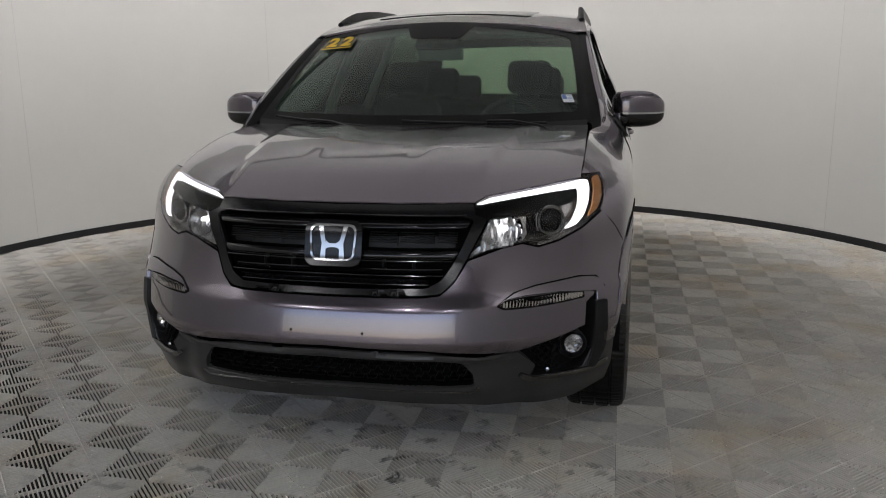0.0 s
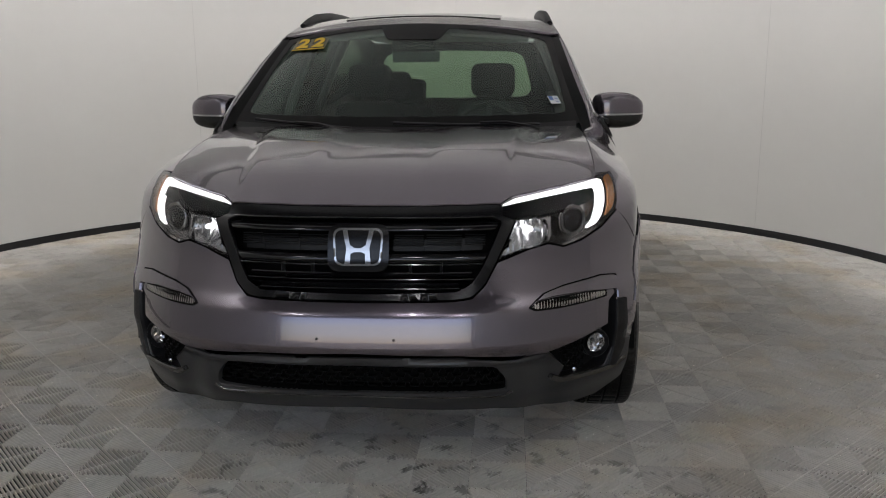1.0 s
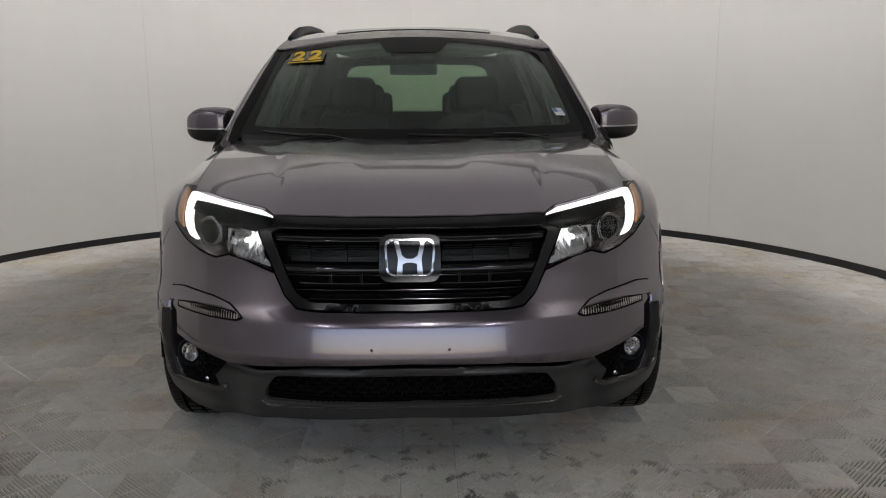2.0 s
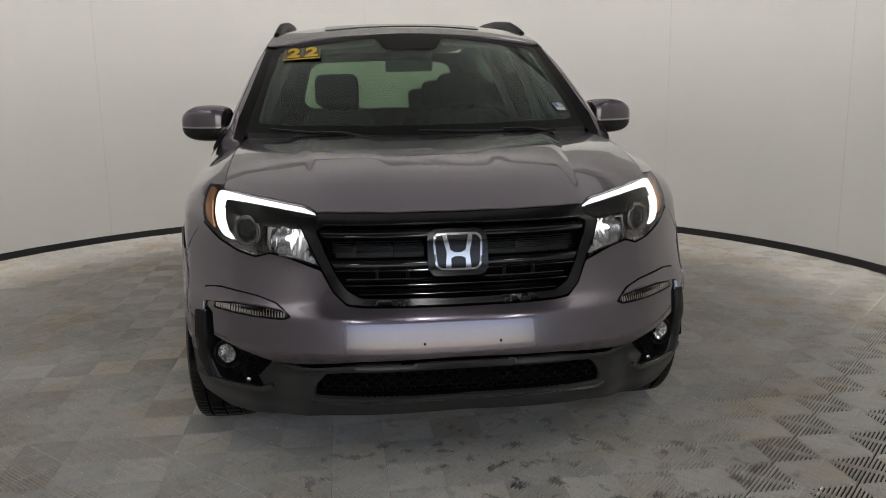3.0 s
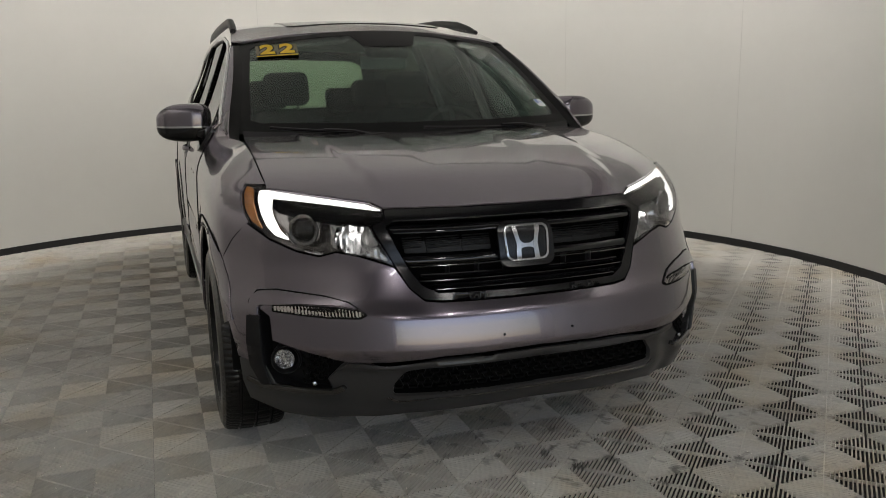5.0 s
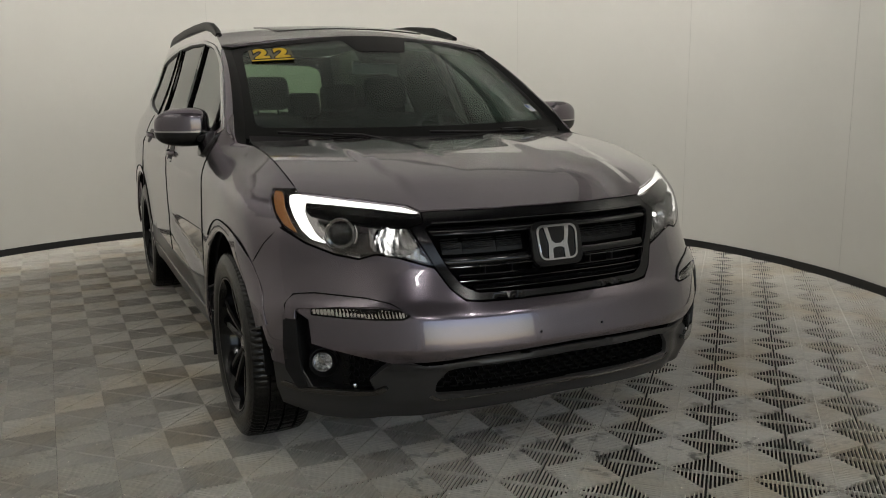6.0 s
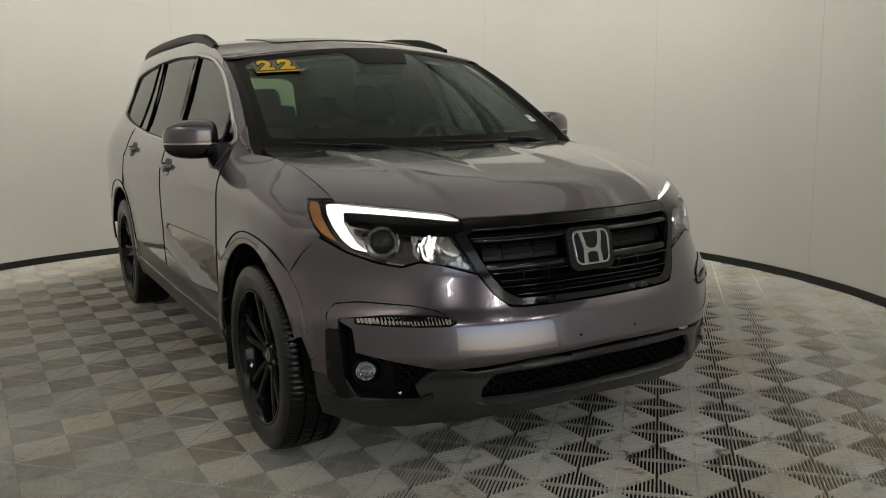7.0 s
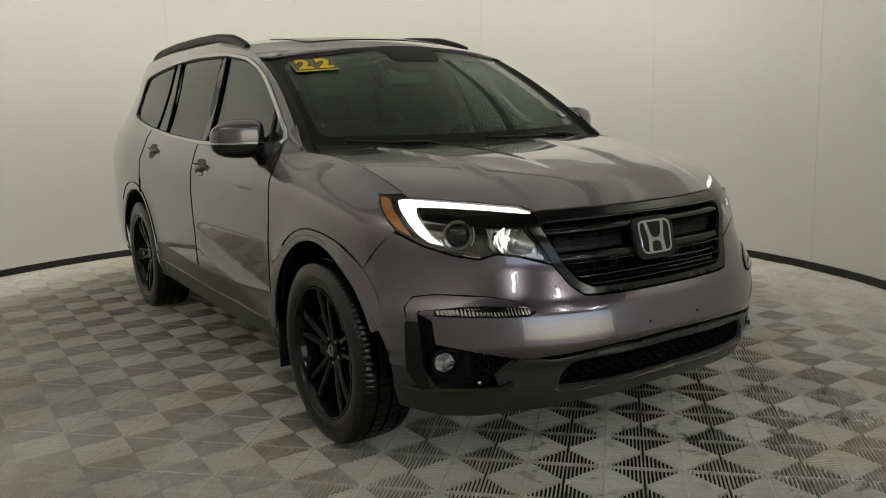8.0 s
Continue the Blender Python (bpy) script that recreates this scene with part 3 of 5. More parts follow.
# bumper cover: from under the grille and the lamps to the dark lower apron, with the bezel pockets left out
POCKET = [(0.846, 0.621), (0.852, 0.500), (0.842, 0.420), (0.815, 0.362), (0.76, 0.345), (0.645, 0.356), (0.665, 0.402), (0.605, 0.464), (0.635, 0.474), (0.735, 0.495), (0.819, 0.517), (0.821, 0.594), (0.830, 0.606)]
SIGNAL = [(0.806, 0.613), (0.804, 0.625), (0.725, 0.633), (0.626, 0.634), (0.562, 0.628), (0.551, 0.620), (0.566, 0.612), (0.647, 0.610), (0.729, 0.611)]
BUMPER = ([(0.0, 0.494), (0.32, 0.487), (0.50, 0.470), (0.60, 0.466), (0.70, 0.487), (0.817, 0.515), (0.819, 0.592), (0.85, 0.617), (0.856, 0.50), (0.850, 0.43),
           (0.88, 0.425), (0.916, 0.432), (0.930, 0.50), (0.944, 0.58), (0.948, 0.62), (0.947, 0.66), (0.951, 0.70), (0.954, 0.718), (0.939, 0.750), (0.904, 0.820), (0.860, 0.879),
           (0.797, 0.831), (0.724, 0.799), (0.659, 0.786), (0.608, 0.802), (0.545, 0.791), (0.442, 0.757),
           (0.405, 0.692), (0.364, 0.655), (0.311, 0.649), (0.0, 0.646)])
bumper = part("bumper_cover", patch(front, mirrored(BUMPER), FRONT, step=0.022), PAINT, suv)


for x in (-0.122, 0.122):
    part("sensor", lathe([(-0.0015, 0.0005), (-0.0015, 0.0040), (0.003, 0.0050)], 16, "y", pose(x, float(face_y(0.539) + bow(x)), 0.539)), VOID, suv, "small dark sensor button")


def skirt(fn, outline, out, d0, d1, step=0.02):
    """The wall of a recess along an outline, from d0 to d1 behind the surface."""
    b = bmesh.new()
    l = dense(outline, step)
    e = 0.002

    def at(u, v):
        return np.stack(np.broadcast_arrays(*fn(u, v)), 1).astype(float)
    u, v = l[:, 0], l[:, 1]
    P = at(u, v)
    N = np.cross(at(u + e, v) - at(u - e, v), at(u, v + e) - at(u, v - e))
    N /= np.linalg.norm(N, axis=1)[:, None] + 1e-12
    N[(N @ np.array(out, float)) < 0] *= -1
    a = [b.verts.new(p) for p in P - N * d0]
    c = [b.verts.new(p) for p in P - N * d1]
    for i in range(len(a)):
        j = (i + 1) % len(a)
        b.faces.new((a[i], a[j], c[j], c[i]))
    return b


def recess(name, outline, mat, depth, parent, fn=front, out=FRONT, sides=(1, -1), d0=0.0, label=""):
    """A bowl behind the surface: floor and wall, in one mesh."""
    made = []
    for s in sides:
        b = skirt(fn, outline, out, d0, depth)
        if s < 0:
            b2 = flip_x(b)
            b.free()
            b = b2
        b.from_mesh(patch(fn, outline, out, sx=s, lift=-depth, thick=0.002, step=0.04))
        made.append(part(name, b, mat, parent, label))
    return made


# ---- grille ----
grille = part("grille", patch(grille_face, rounded(GRILLE, 0.012), FRONT, step=0.022, thick=0.03, holes=[rounded(mirrored([
    (0.0, 0.906), (0.420, 0.903), (0.456, 0.886), (0.427, 0.812), (0.398, 0.752), (0.365, 0.702), (0.318, 0.677), (0.0, 0.671)]), 0.012)]), GRILLE_BLACK, suv, "gloss black grille frame")
# dark sheet for the shade deep in the grille
part("grille_backing", patch(front, inset(GRILLE, 0.004), FRONT, lift=-0.075, thick=0.003, step=0.05), VOID, grille)
# dark sheet for the shade in the gap under the bonnet's edge
part("bonnet_seal", patch(front, mirrored([(0.0, 0.931), (0.449, 0.936), (0.452, 0.947), (0.0, 0.946)]), FRONT, lift=-0.022, thick=0.004, step=0.04), VOID, suv)


def slat(z0, z1, half0, half1, depth, bulge=0.006, mat=GLOSS_BLACK, name="slat", thick=0.02):
    """A bar of the grille that follows the car's face."""
    zm = (z0 + z1) / 2

    def fn(x, z):
        a, y, c = front(x, z)
        return a, y - bulge * (1 - ((z - zm) / ((z1 - z0) / 2)) ** 2), c
    o = rounded([(-half0, z0), (half0, z0), (half1, z1), (-half1, z1)], 0.006)
    return part(name, patch(fn, o, FRONT, lift=-depth, thick=thick, step=0.02), mat, grille)


slat(0.847, 0.897, 0.434, 0.446, 0.018, 0.016)
slat(0.757, 0.797, 0.396, 0.414, 0.012, 0.008)
slat(0.710, 0.722, 0.368, 0.378, 0.014, 0.004)
slat(0.6815, 0.693, 0.322, 0.336, 0.010, 0.004)


def slat_edge(z, half, depth, r=0.0035):
    """A thin bright line along a slat."""
    pts = [(x, float(face_y(z) + bow(x)) + depth, z) for x in np.linspace(-half, half, 25)]
    part("slat_edge", sweep(pts, oval(r, r * 0.8, 8)), EDGE_GLOSS, grille)


slat_edge(0.7585, 0.394, -0.001)
slat_edge(0.7125, 0.366, 0.008)
slat_edge(0.6870, 0.322, 0.003, 0.0028)
slat_edge(0.9005, 0.430, 0.002)
for x0, x1 in ((0.105, 0.206), (0.208, 0.330), (0.332, 0.404)):
    for s in (1, -1):
        part("grille_insert", patch(front, rounded([(x0, 0.802), (x1, 0.802), (x1, 0.842), (x0, 0.842)], 0.004), FRONT, sx=s, lift=-0.045, thick=0.01, step=0.02), SATIN_BLACK, grille)
        b = None
        for k in range(5):
            z = 0.811 + 0.0075 * k
            x, y, _ = front(np.array([(x0 + x1) / 2]), np.array([z]))
            b = box(x1 - x0 - 0.006, 0.006, 0.0032, s * x[0], y[0] + 0.042, z, 0.001, 1, b, )
        part("louvre", b, SATIN_BLACK, grille)
for s in (1, -1):
    for x0 in (0.06, 0.16, 0.26):
        part("grille_stay", box(0.008, 0.03, 0.084, s * x0, face_y(0.72) + 0.06 + 0.57 * x0 ** 3, 0.73, 0.002, 1), SATIN_BLACK, grille)

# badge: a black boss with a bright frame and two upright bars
boss = part("badge", patch(front, rounded([(-0.098, 0.734), (0.098, 0.734), (0.098, 0.880), (-0.098, 0.880)], 0.040, 8), FRONT, lift=0.014, thick=0.03, step=0.015), GRILLE_BLACK, suv, "gloss black badge with a bright metal frame")
FR = [(-0.074, 0.751), (0.074, 0.751), (0.082, 0.866), (-0.082, 0.866)]
part("badge_frame", patch(front, rounded(FR, 0.030, 8), FRONT, holes=[rounded(inset(FR, 0.0065), 0.025, 8)], lift=0.019, thick=0.006, step=0.01), CHROME, boss)
for s in (1, -1):
    part("badge_bar", patch(front, [(0.024, 0.757), (0.042, 0.757), (0.037, 0.808), (0.050, 0.860), (0.035, 0.860), (0.023, 0.808)], FRONT, sx=s, lift=0.019, thick=0.006, step=0.01), CHROME, boss)
part("badge_plate", patch(front, rounded([(-0.024, 0.790), (-0.012, 0.796), (0.012, 0.796), (0.024, 0.790), (0.024, 0.818), (0.012, 0.808), (-0.012, 0.808), (-0.024, 0.818)], 0.004), FRONT, lift=0.018, thick=0.005, step=0.01), CHROME, boss)

# ---- headlamps ----
DRL = [(0.455, 0.935), (0.497, 0.952), (0.60, 0.966), (0.70, 0.978), (0.787, 0.988), (0.806, 0.984), (0.815, 0.955), (0.814, 0.916), (0.803, 0.876), (0.780, 0.847),
       (0.745, 0.836), (0.771, 0.869), (0.781, 0.904), (0.783, 0.936), (0.772, 0.967), (0.695, 0.964), (0.593, 0.955), (0.487, 0.942)]
BROW = [(0.455, 0.931), (0.49, 0.933), (0.595, 0.947), (0.70, 0.957), (0.770, 0.961), (0.776, 0.932), (0.70, 0.916), (0.60, 0.900), (0.51, 0.889), (0.455, 0.905)]
AMBERS = [(0.822, 0.994), (0.840, 0.998), (0.854, 0.972), (0.859, 0.930), (0.847, 0.890), (0.818, 0.866), (0.829, 0.90), (0.832, 0.955)]
for s in (1, -1):
    lamp = recess("headlamp", LAMP, LAMP_HOUSING, 0.07, suv, sides=(s,), d0=0.002, label="clear headlamp with a lit white daylight strip")[0]
    part("daylight_strip", patch(front, rounded(DRL, 0.006, 3), FRONT, sx=s, lift=-0.006, thick=0.012, step=0.015), DAYLIGHT_LED, lamp, "glowing white daylight strip")
    part("brow", patch(front, rounded(BROW, 0.006, 3), FRONT, sx=s, lift=-0.004, thick=0.03, step=0.02), VOID, lamp)
    part("side_marker", patch(front, rounded(AMBERS, 0.006, 3), FRONT, sx=s, lift=-0.008, thick=0.008, step=0.015), AMBER, lamp, "amber side marker")

    def bowl(x, z):
        a, y, c = front(x, z)
        d = np.minimum(1, ((x - 0.545) / 0.06) ** 2 + ((z - 0.845) / 0.045) ** 2)
        return a, y + 0.045 * (1 - d) + 0.0022 * np.sin(x * 330) * np.cos(z * 90), c
    part("reflector", patch(bowl, rounded([(0.458, 0.776), (0.486, 0.826), (0.514, 0.882), (0.622, 0.893), (0.618, 0.818), (0.606, 0.815), (0.545, 0.803)], 0.008), FRONT, sx=s, lift=-0.012, thick=0.003, step=0.008), REFLECTOR, lamp, "faceted bright reflector")
    py = float(face_y(0.866) + 0.57 * 0.69 ** 3)
    tilt = pose(s * 0.690, py + 0.030, 0.866, 0, 0, s * 32)
    part("projector_ring", lathe([(0.03, 0.050), (0.0, 0.053), (-0.005, 0.051), (-0.002, 0.041), (0.02, 0.036)], 40, "y", tilt), DARK_CHROME, lamp)
    b = lathe([(0.012 - 0.022 * math.cos(a), 0.037 * math.sin(a)) for a in (0.02, 0.3, 0.6, 0.9, 1.2, 1.5)], 32, "y", tilt)
    part("projector_lens", b, GLOSS_BLACK, lamp, "dark glass projector lens")
    for a0, a1, r in ((150, 215, 0.057), (300, 350, 0.057)):
        pts = [tilt @ Vector((s * r * math.cos(radians(a)), -0.004, r * math.sin(radians(a)))) for a in np.linspace(a0, a1, 14)]
        part("light_arc", sweep(pts, oval(0.004, 0.004, 8), up=(0, -1, 0)), CHROME, lamp)
    part("bulb", lathe([(-0.012, 0.001), (-0.010, 0.006), (0.0, 0.008), (0.02, 0.007)], 16, "y", pose(s * 0.548, float(face_y(0.85) + 0.57 * 0.548 ** 3) + 0.045, 0.848)), BULB, lamp)
    lens = part("lens", patch(front, LAMP, FRONT, sx=s, thick=0.0025, step=0.03), LENS_CLEAR, lamp)
    lens.visible_shadow = False

# ---- bumper details ----
BEZEL = [(0.545, 0.618), (0.591, 0.652), (0.656, 0.667), (0.79, 0.675), (0.846, 0.664), (0.872, 0.630), (0.874, 0.590), (0.850, 0.590), (0.849, 0.622), (0.806, 0.628), (0.725, 0.640), (0.626, 0.642), (0.562, 0.634)]
BEZEL_SIDE = [(0.8780, 0.587), (0.884, 0.50), (0.876, 0.415), (0.846, 0.352), (0.822, 0.356), (0.838, 0.42), (0.846, 0.50), (0.846, 0.587)]


def bezel_side(x, z):
    """The side of the bezel, which turns in towards the pocket."""
    a, y, c = front(x, z)
    return a, y + 0.35 * np.clip(0.876 - np.abs(x) - 0.25 * np.clip(0.5 - z, 0, 1), 0, 0.05), c


both("lamp_bezel", PAINT, front, rounded(BEZEL, [0.008, 0.02, 0.02, 0.05, 0.03, 0.03, 0.004, 0.004, 0.01, 0.01, 0.01, 0.01, 0.006], 4), FRONT, lift=0.009, thick=0.015, step=0.02)
both("bezel_side", SATIN_BLACK, bezel_side, rounded(BEZEL_SIDE, 0.006, 3), FRONT, lift=0.014, thick=0.024, step=0.015)
for s in (1, -1):
    line = [(0.545, 0.620), (0.568, 0.638), (0.591, 0.654), (0.656, 0.669), (0.72, 0.674), (0.79, 0.677), (0.846, 0.667), (0.874, 0.632), (0.879, 0.50), (0.870, 0.42)]
    line = [(x0 + (x1 - x0) * t, z0 + (z1 - z0) * t) for (x0, z0), (x1, z1) in zip(line, line[1:]) for t in (0, 0.34, 0.67)]
    part("bezel_seam", sweep([(s * x, float(face_y(z) + bow(x)) - 0.0005, z) for x, z in line], oval(0.0028, 0.0028, 6), up=(0, -1, 0)), VOID, suv)
recess("fog_pocket", POCKET, SATIN_BLACK, 0.055, suv, d0=0.004)


def ribbed(x, z):
    a, y, c = front(x, z)
    return a, y + 0.004 * np.abs(np.sin(x * 330)) + 0.05 * np.abs(z - 0.622), c


for s in (1, -1):
    part("signal_gap", patch(front, rounded(inset(SIGNAL, -0.005), 0.006, 3), FRONT, sx=s, lift=0.0025, thick=0.006, step=0.02), VOID, suv)
    sig = part("signal_lamp", patch(ribbed, rounded(SIGNAL, 0.004, 3), FRONT, sx=s, lift=0.004, thick=0.012, step=0.0032), SIGNAL_LENS, suv, "clear ribbed signal lamp")
    o = part("signal_lens", patch(front, rounded(SIGNAL, 0.004, 3), FRONT, sx=s, lift=0.009, thick=0.002, step=0.03), LENS_CLEAR, sig)
    o.visible_shadow = False
    fy = float(face_y(0.443) + 0.57 * 0.782 ** 3)
    m = pose(s * 0.778, fy + 0.024, 0.443, 0, 0, s * 22)
    fog = part("fog_lamp", lathe([(0.060, 0.036), (0.020, 0.0375), (0.004, 0.046), (-0.002, 0.0475), (0.000, 0.050), (0.05, 0.052)], 40, "y", m), SATIN_BLACK, suv, "round fog lamp in a black tube")
    inner = m @ pose(s * 0.006, 0.010, 0)
    facets = lathe([(0.022, 0.004), (0.020, 0.012), (0.013, 0.022), (0.003, 0.031), (-0.001, 0.034)], 14, "y", inner)
    for v in facets.verts:
        v.co.y += 0.003 * noise.noise(v.co * 120)
    part("fog_reflector", facets, FOG_BRIGHT, fog, "bright faceted fog reflector", smooth=0)
    part("fog_cap", lathe([(-0.002, 0.001), (-0.002, 0.006), (0.016, 0.008)], 16, "y", inner), CHROME, fog)
    o = part("fog_lens", lathe([(-0.010 + 0.008 * math.sin(a) ** 2, 0.0345 * math.sin(a)) for a in (0.03, 0.4, 0.8, 1.2, 1.57)], 28, "y", inner), LENS_CLEAR, fog)
    o.visible_shadow = False
    # honeycomb panel beside the fog lamp
    panel = [(0.728, 0.368), (0.730, 0.470), (0.648, 0.462), (0.622, 0.445), (0.668, 0.400), (0.655, 0.372)]
    part("pocket_panel", patch(front, rounded(panel, 0.008, 3), FRONT, sx=s, lift=-0.030, thick=0.004, step=0.03), VOID, suv)
    b = None
    for r in range(7):
        z = 0.376 + 0.0145 * r
        for k in range(5):
            x = 0.640 + 0.026 * k + (0.013 if r % 2 else 0)
            if x < 0.722 and x > 0.662 - 0.45 * (z - 0.40) + (0.02 if z < 0.39 else 0):
                y = float(face_y(z) + bow(x)) + 0.026
                for sx, sz, dx, dz, sl in ((0.016, 0.0030, 0.0, 0.0, 0), (0.0028, 0.0165, 0.0100, 0.007, 22), (0.0028, 0.0165, -0.0100, 0.007, -22)):
                    b = box(sx, 0.008, sz, 0, 0, 0, 0.0, 1, b, pose(s * (x + dx), y, z + dz, 0, s * sl, s * 35))
    part("pocket_mesh", b, MESH_BLACK, suv)
    part("pocket_clip", lathe([(-0.006, 0.001), (-0.004, 0.007), (0.004, 0.008)], 12, "y", pose(s * 0.70, float(face_y(0.372) + 0.57 * 0.70 ** 3) + 0.012, 0.378)), CHROME, suv)

ACCENT = [(0.890, 0.368), (0.844, 0.356), (0.757, 0.358), (0.655, 0.366), (0.622, 0.384), (0.612, 0.372), (0.640, 0.355), (0.757, 0.345), (0.850, 0.341), (0.892, 0.354)]
both("accent_strip", DARK_SATIN, front, rounded(ACCENT, 0.005, 3), FRONT, lift=0.010, thick=0.02, step=0.015)

APRON = [(0.0, 0.478), (0.32, 0.472), (0.50, 0.457), (0.565, 0.462), (0.604, 0.462), (0.663, 0.402), (0.645, 0.357), (0.76, 0.345), (0.815, 0.360), (0.842, 0.42), (0.86, 0.424), (0.914, 0.426), (0.906, 0.34),
         (0.885, 0.275), (0.78, 0.245), (0.635, 0.250), (0.43, 0.282), (0.0, 0.298)]
INTAKE = rounded(mirrored([(0.0, 0.453), (0.375, 0.450), (0.436, 0.442), (0.474, 0.395), (0.478, 0.353), (0.362, 0.352), (0.0, 0.355)]), 0.014)


def apron_surface(x, z):
    a, y, c = front(x, z)
    ax = np.abs(x)
    y = y + 0.018 * sstep(0.34, 0.26, z) - 0.010 * np.exp(-((z - 0.463 + 0.03 * ax) / 0.012) ** 2) * (ax < 0.6)
    y = y + 0.020 * sstep(0.50, 0.60, ax) * sstep(0.47, 0.42, z) * (1 - sstep(0.60, 0.70, ax)) 
    return a, y, c


apron = part("bumper_apron", patch(apron_surface, mirrored(APRON), FRONT, holes=[INTAKE], step=0.018, thick=0.02), APRON_BLACK, suv, "dark grey plastic lower bumper apron")
recess("lower_intake", INTAKE, VOID, 0.07, apron, sides=(1,), d0=0.015)
b = bmesh.new()
for r in range(6):
    z = 0.370 + 0.0160 * r
    for k in range(-11, 12):
        x = 0.045 * k + (0.0225 if r % 2 else 0)
        if abs(x) > 0.452 - 0.10 * max(0, (z - 0.41)):
            continue
        y = float(face_y(z) + 0.57 * abs(x) ** 3) + 0.034
        w = math.atan(3 * 0.57 * x * abs(x))
        for sx, sz, dx, dz, sl in ((0.027, 0.0028, 0.0, 0.0, 0), (0.0026, 0.0190, 0.0170, 0.008, 24), (0.0026, 0.0190, -0.0170, 0.008, -24)):
            if dz and r == 5:
                continue
            q = bmesh.ops.create_cube(b, size=1)["verts"]
            bmesh.ops.transform(b, matrix=Matrix.LocRotScale((x + dx, y, z + dz), Euler((0, radians(sl), w)), (sx, 0.012, sz)), verts=q)
part("intake_mesh", b, MESH_BLACK, apron, "black honeycomb mesh")
LIP = mirrored([(0.0, 0.3470), (0.33, 0.3430), (0.46, 0.3370), (0.486, 0.354), (0.494, 0.346), (0.464, 0.3310), (0.33, 0.3385), (0.0, 0.3425)])
part("apron_lip", patch(apron_surface, LIP, FRONT, lift=0.003, thick=0.006, step=0.02), DARK_CHROME, apron, "satin metal edge")
# dark sheet added behind the face so that its openings stay in shade
part("front_core", patch(front, mirrored([(0.0, 0.26), (0.86, 0.27), (0.90, 0.40), (0.90, 0.70), (0.84, 0.90), (0.70, 0.93), (0.0, 0.92)]), FRONT, lift=-0.095, thick=0.004, step=0.06), VOID, suv)

# ---- bonnet, wings, doors, quarters ----
HOOD = mirrored([(0.0, -0.704), (0.20, -0.700), (0.35, -0.680), (0.449, -0.655), (0.480, -0.618), (0.56, -0.565), (0.66, -0.485), (0.779, -0.365), (0.782, -0.20), (0.780, 0.0), (0.776, 0.20), (0.771, 0.388),
                 (0.70, 0.340), (0.50, 0.240), (0.25, 0.175), (0.0, 0.155)])
part("bonnet", patch(hood_surface, HOOD, UP, step=0.028, thick=0.012), PAINT, suv)


def arc(cy, r, a0, a1, n=14, cz=0.37):
    return [(cy + r * math.cos(radians(a)), cz + r * math.sin(radians(a))) for a in np.linspace(a0, a1, n)]


wing_top = [(y, float(hood_z(0.785, y)) - 0.0005) for y in np.linspace(-0.335, 0.36, 14)]
WING = wing_top + [(0.40, 1.150), (0.45, 1.195), (0.495, 1.238), (0.503, 1.238), (0.500, 1.165), (0.482, 1.10), (0.466, 0.976), (0.476, 0.871), (0.499, 0.740), (0.507, 0.60), (0.507, 0.45), (0.507, 0.31), (AXLE_F + 0.442, 0.31)] + \
    arc(AXLE_F, 0.442, 0, 131, 20)[1:] + [(-0.312, 0.752), (-0.350, 0.824), (-0.396, 0.884), (-0.345, 0.928), (-0.294, 0.974), (-0.276, 1.000)]
both("wing", PAINT, flank, WING, OUT, step=0.025)

belt = smooth1([0.45, 1.0, 1.609, 2.206, 2.809, 3.1, 3.3], [1.165, 1.140, 1.143, 1.168, 1.214, 1.248, 1.280], 0.10)
head = smooth1([0.5, 0.664, 0.821, 1.0, 1.253, 1.637, 2.171, 2.651, 2.95, 3.25], [1.188, 1.290, 1.390, 1.484, 1.560, 1.605, 1.622, 1.610, 1.590, 1.562], 0.05)


def belt_line(y0_, y1_, n, dz=0.0):
    return [(float(y), float(belt(y)) + dz) for y in np.linspace(y0_, y1_, n)]


def head_line(y0_, y1_, n, dz=0.0):
    return [(float(y), float(head(y)) + dz) for y in np.linspace(y0_, y1_, n)]


DOOR_F = [(0.471, 0.976), (0.481, 0.871), (0.504, 0.740), (0.512, 0.60), (0.512, 0.496), (1.575, 0.482), (1.577, 0.576), (1.589, 0.775), (1.600, 0.912), (1.588, 1.011), (1.592, float(belt(1.592)))] + belt_line(1.54, 0.506, 10)[:-1] + [(0.505, 1.16)]
DOOR_R = [(1.594, 1.011), (1.606, 0.912), (1.595, 0.775), (1.583, 0.576), (1.581, 0.482), (2.405, 0.512)] + [(AXLE_R + 0.475 * math.cos(radians(a)), 0.37 + 0.475 * math.sin(radians(a))) for a in np.linspace(162, 112, 10)] + \
    [(2.742, 0.90), (2.722, 1.0), (2.672, 1.10), (2.68, float(belt(2.68)))] + belt_line(2.62, 1.598, 10)
fd = both("front_door", PAINT, flank, DOOR_F, OUT, step=0.03)
rd = both("rear_door", PAINT, flank, DOOR_R, OUT, step=0.03)
QUARTER = [(2.747, 0.90), (2.727, 1.0), (2.677, 1.10), (2.685, float(belt(2.685)))] + belt_line(2.73, 3.28, 7) + [(3.375, 1.33), (3.415, 1.44), (3.350, 1.548)] + head_line(3.26, 2.8, 5, 0.0) + \
    [(2.8, 1.693), (3.3, 1.672), *[(tail_edge(z)[1], z) for z in (1.62, 1.52, 1.42, 1.30, 1.20, 1.12, 1.0, 0.9, 0.80, 0.65, 0.45)], (3.70, 0.32), (AXLE_R + 0.46, 0.30)] + arc(AXLE_R, 0.445, 0, 106, 18) + [(2.735, 0.84)]
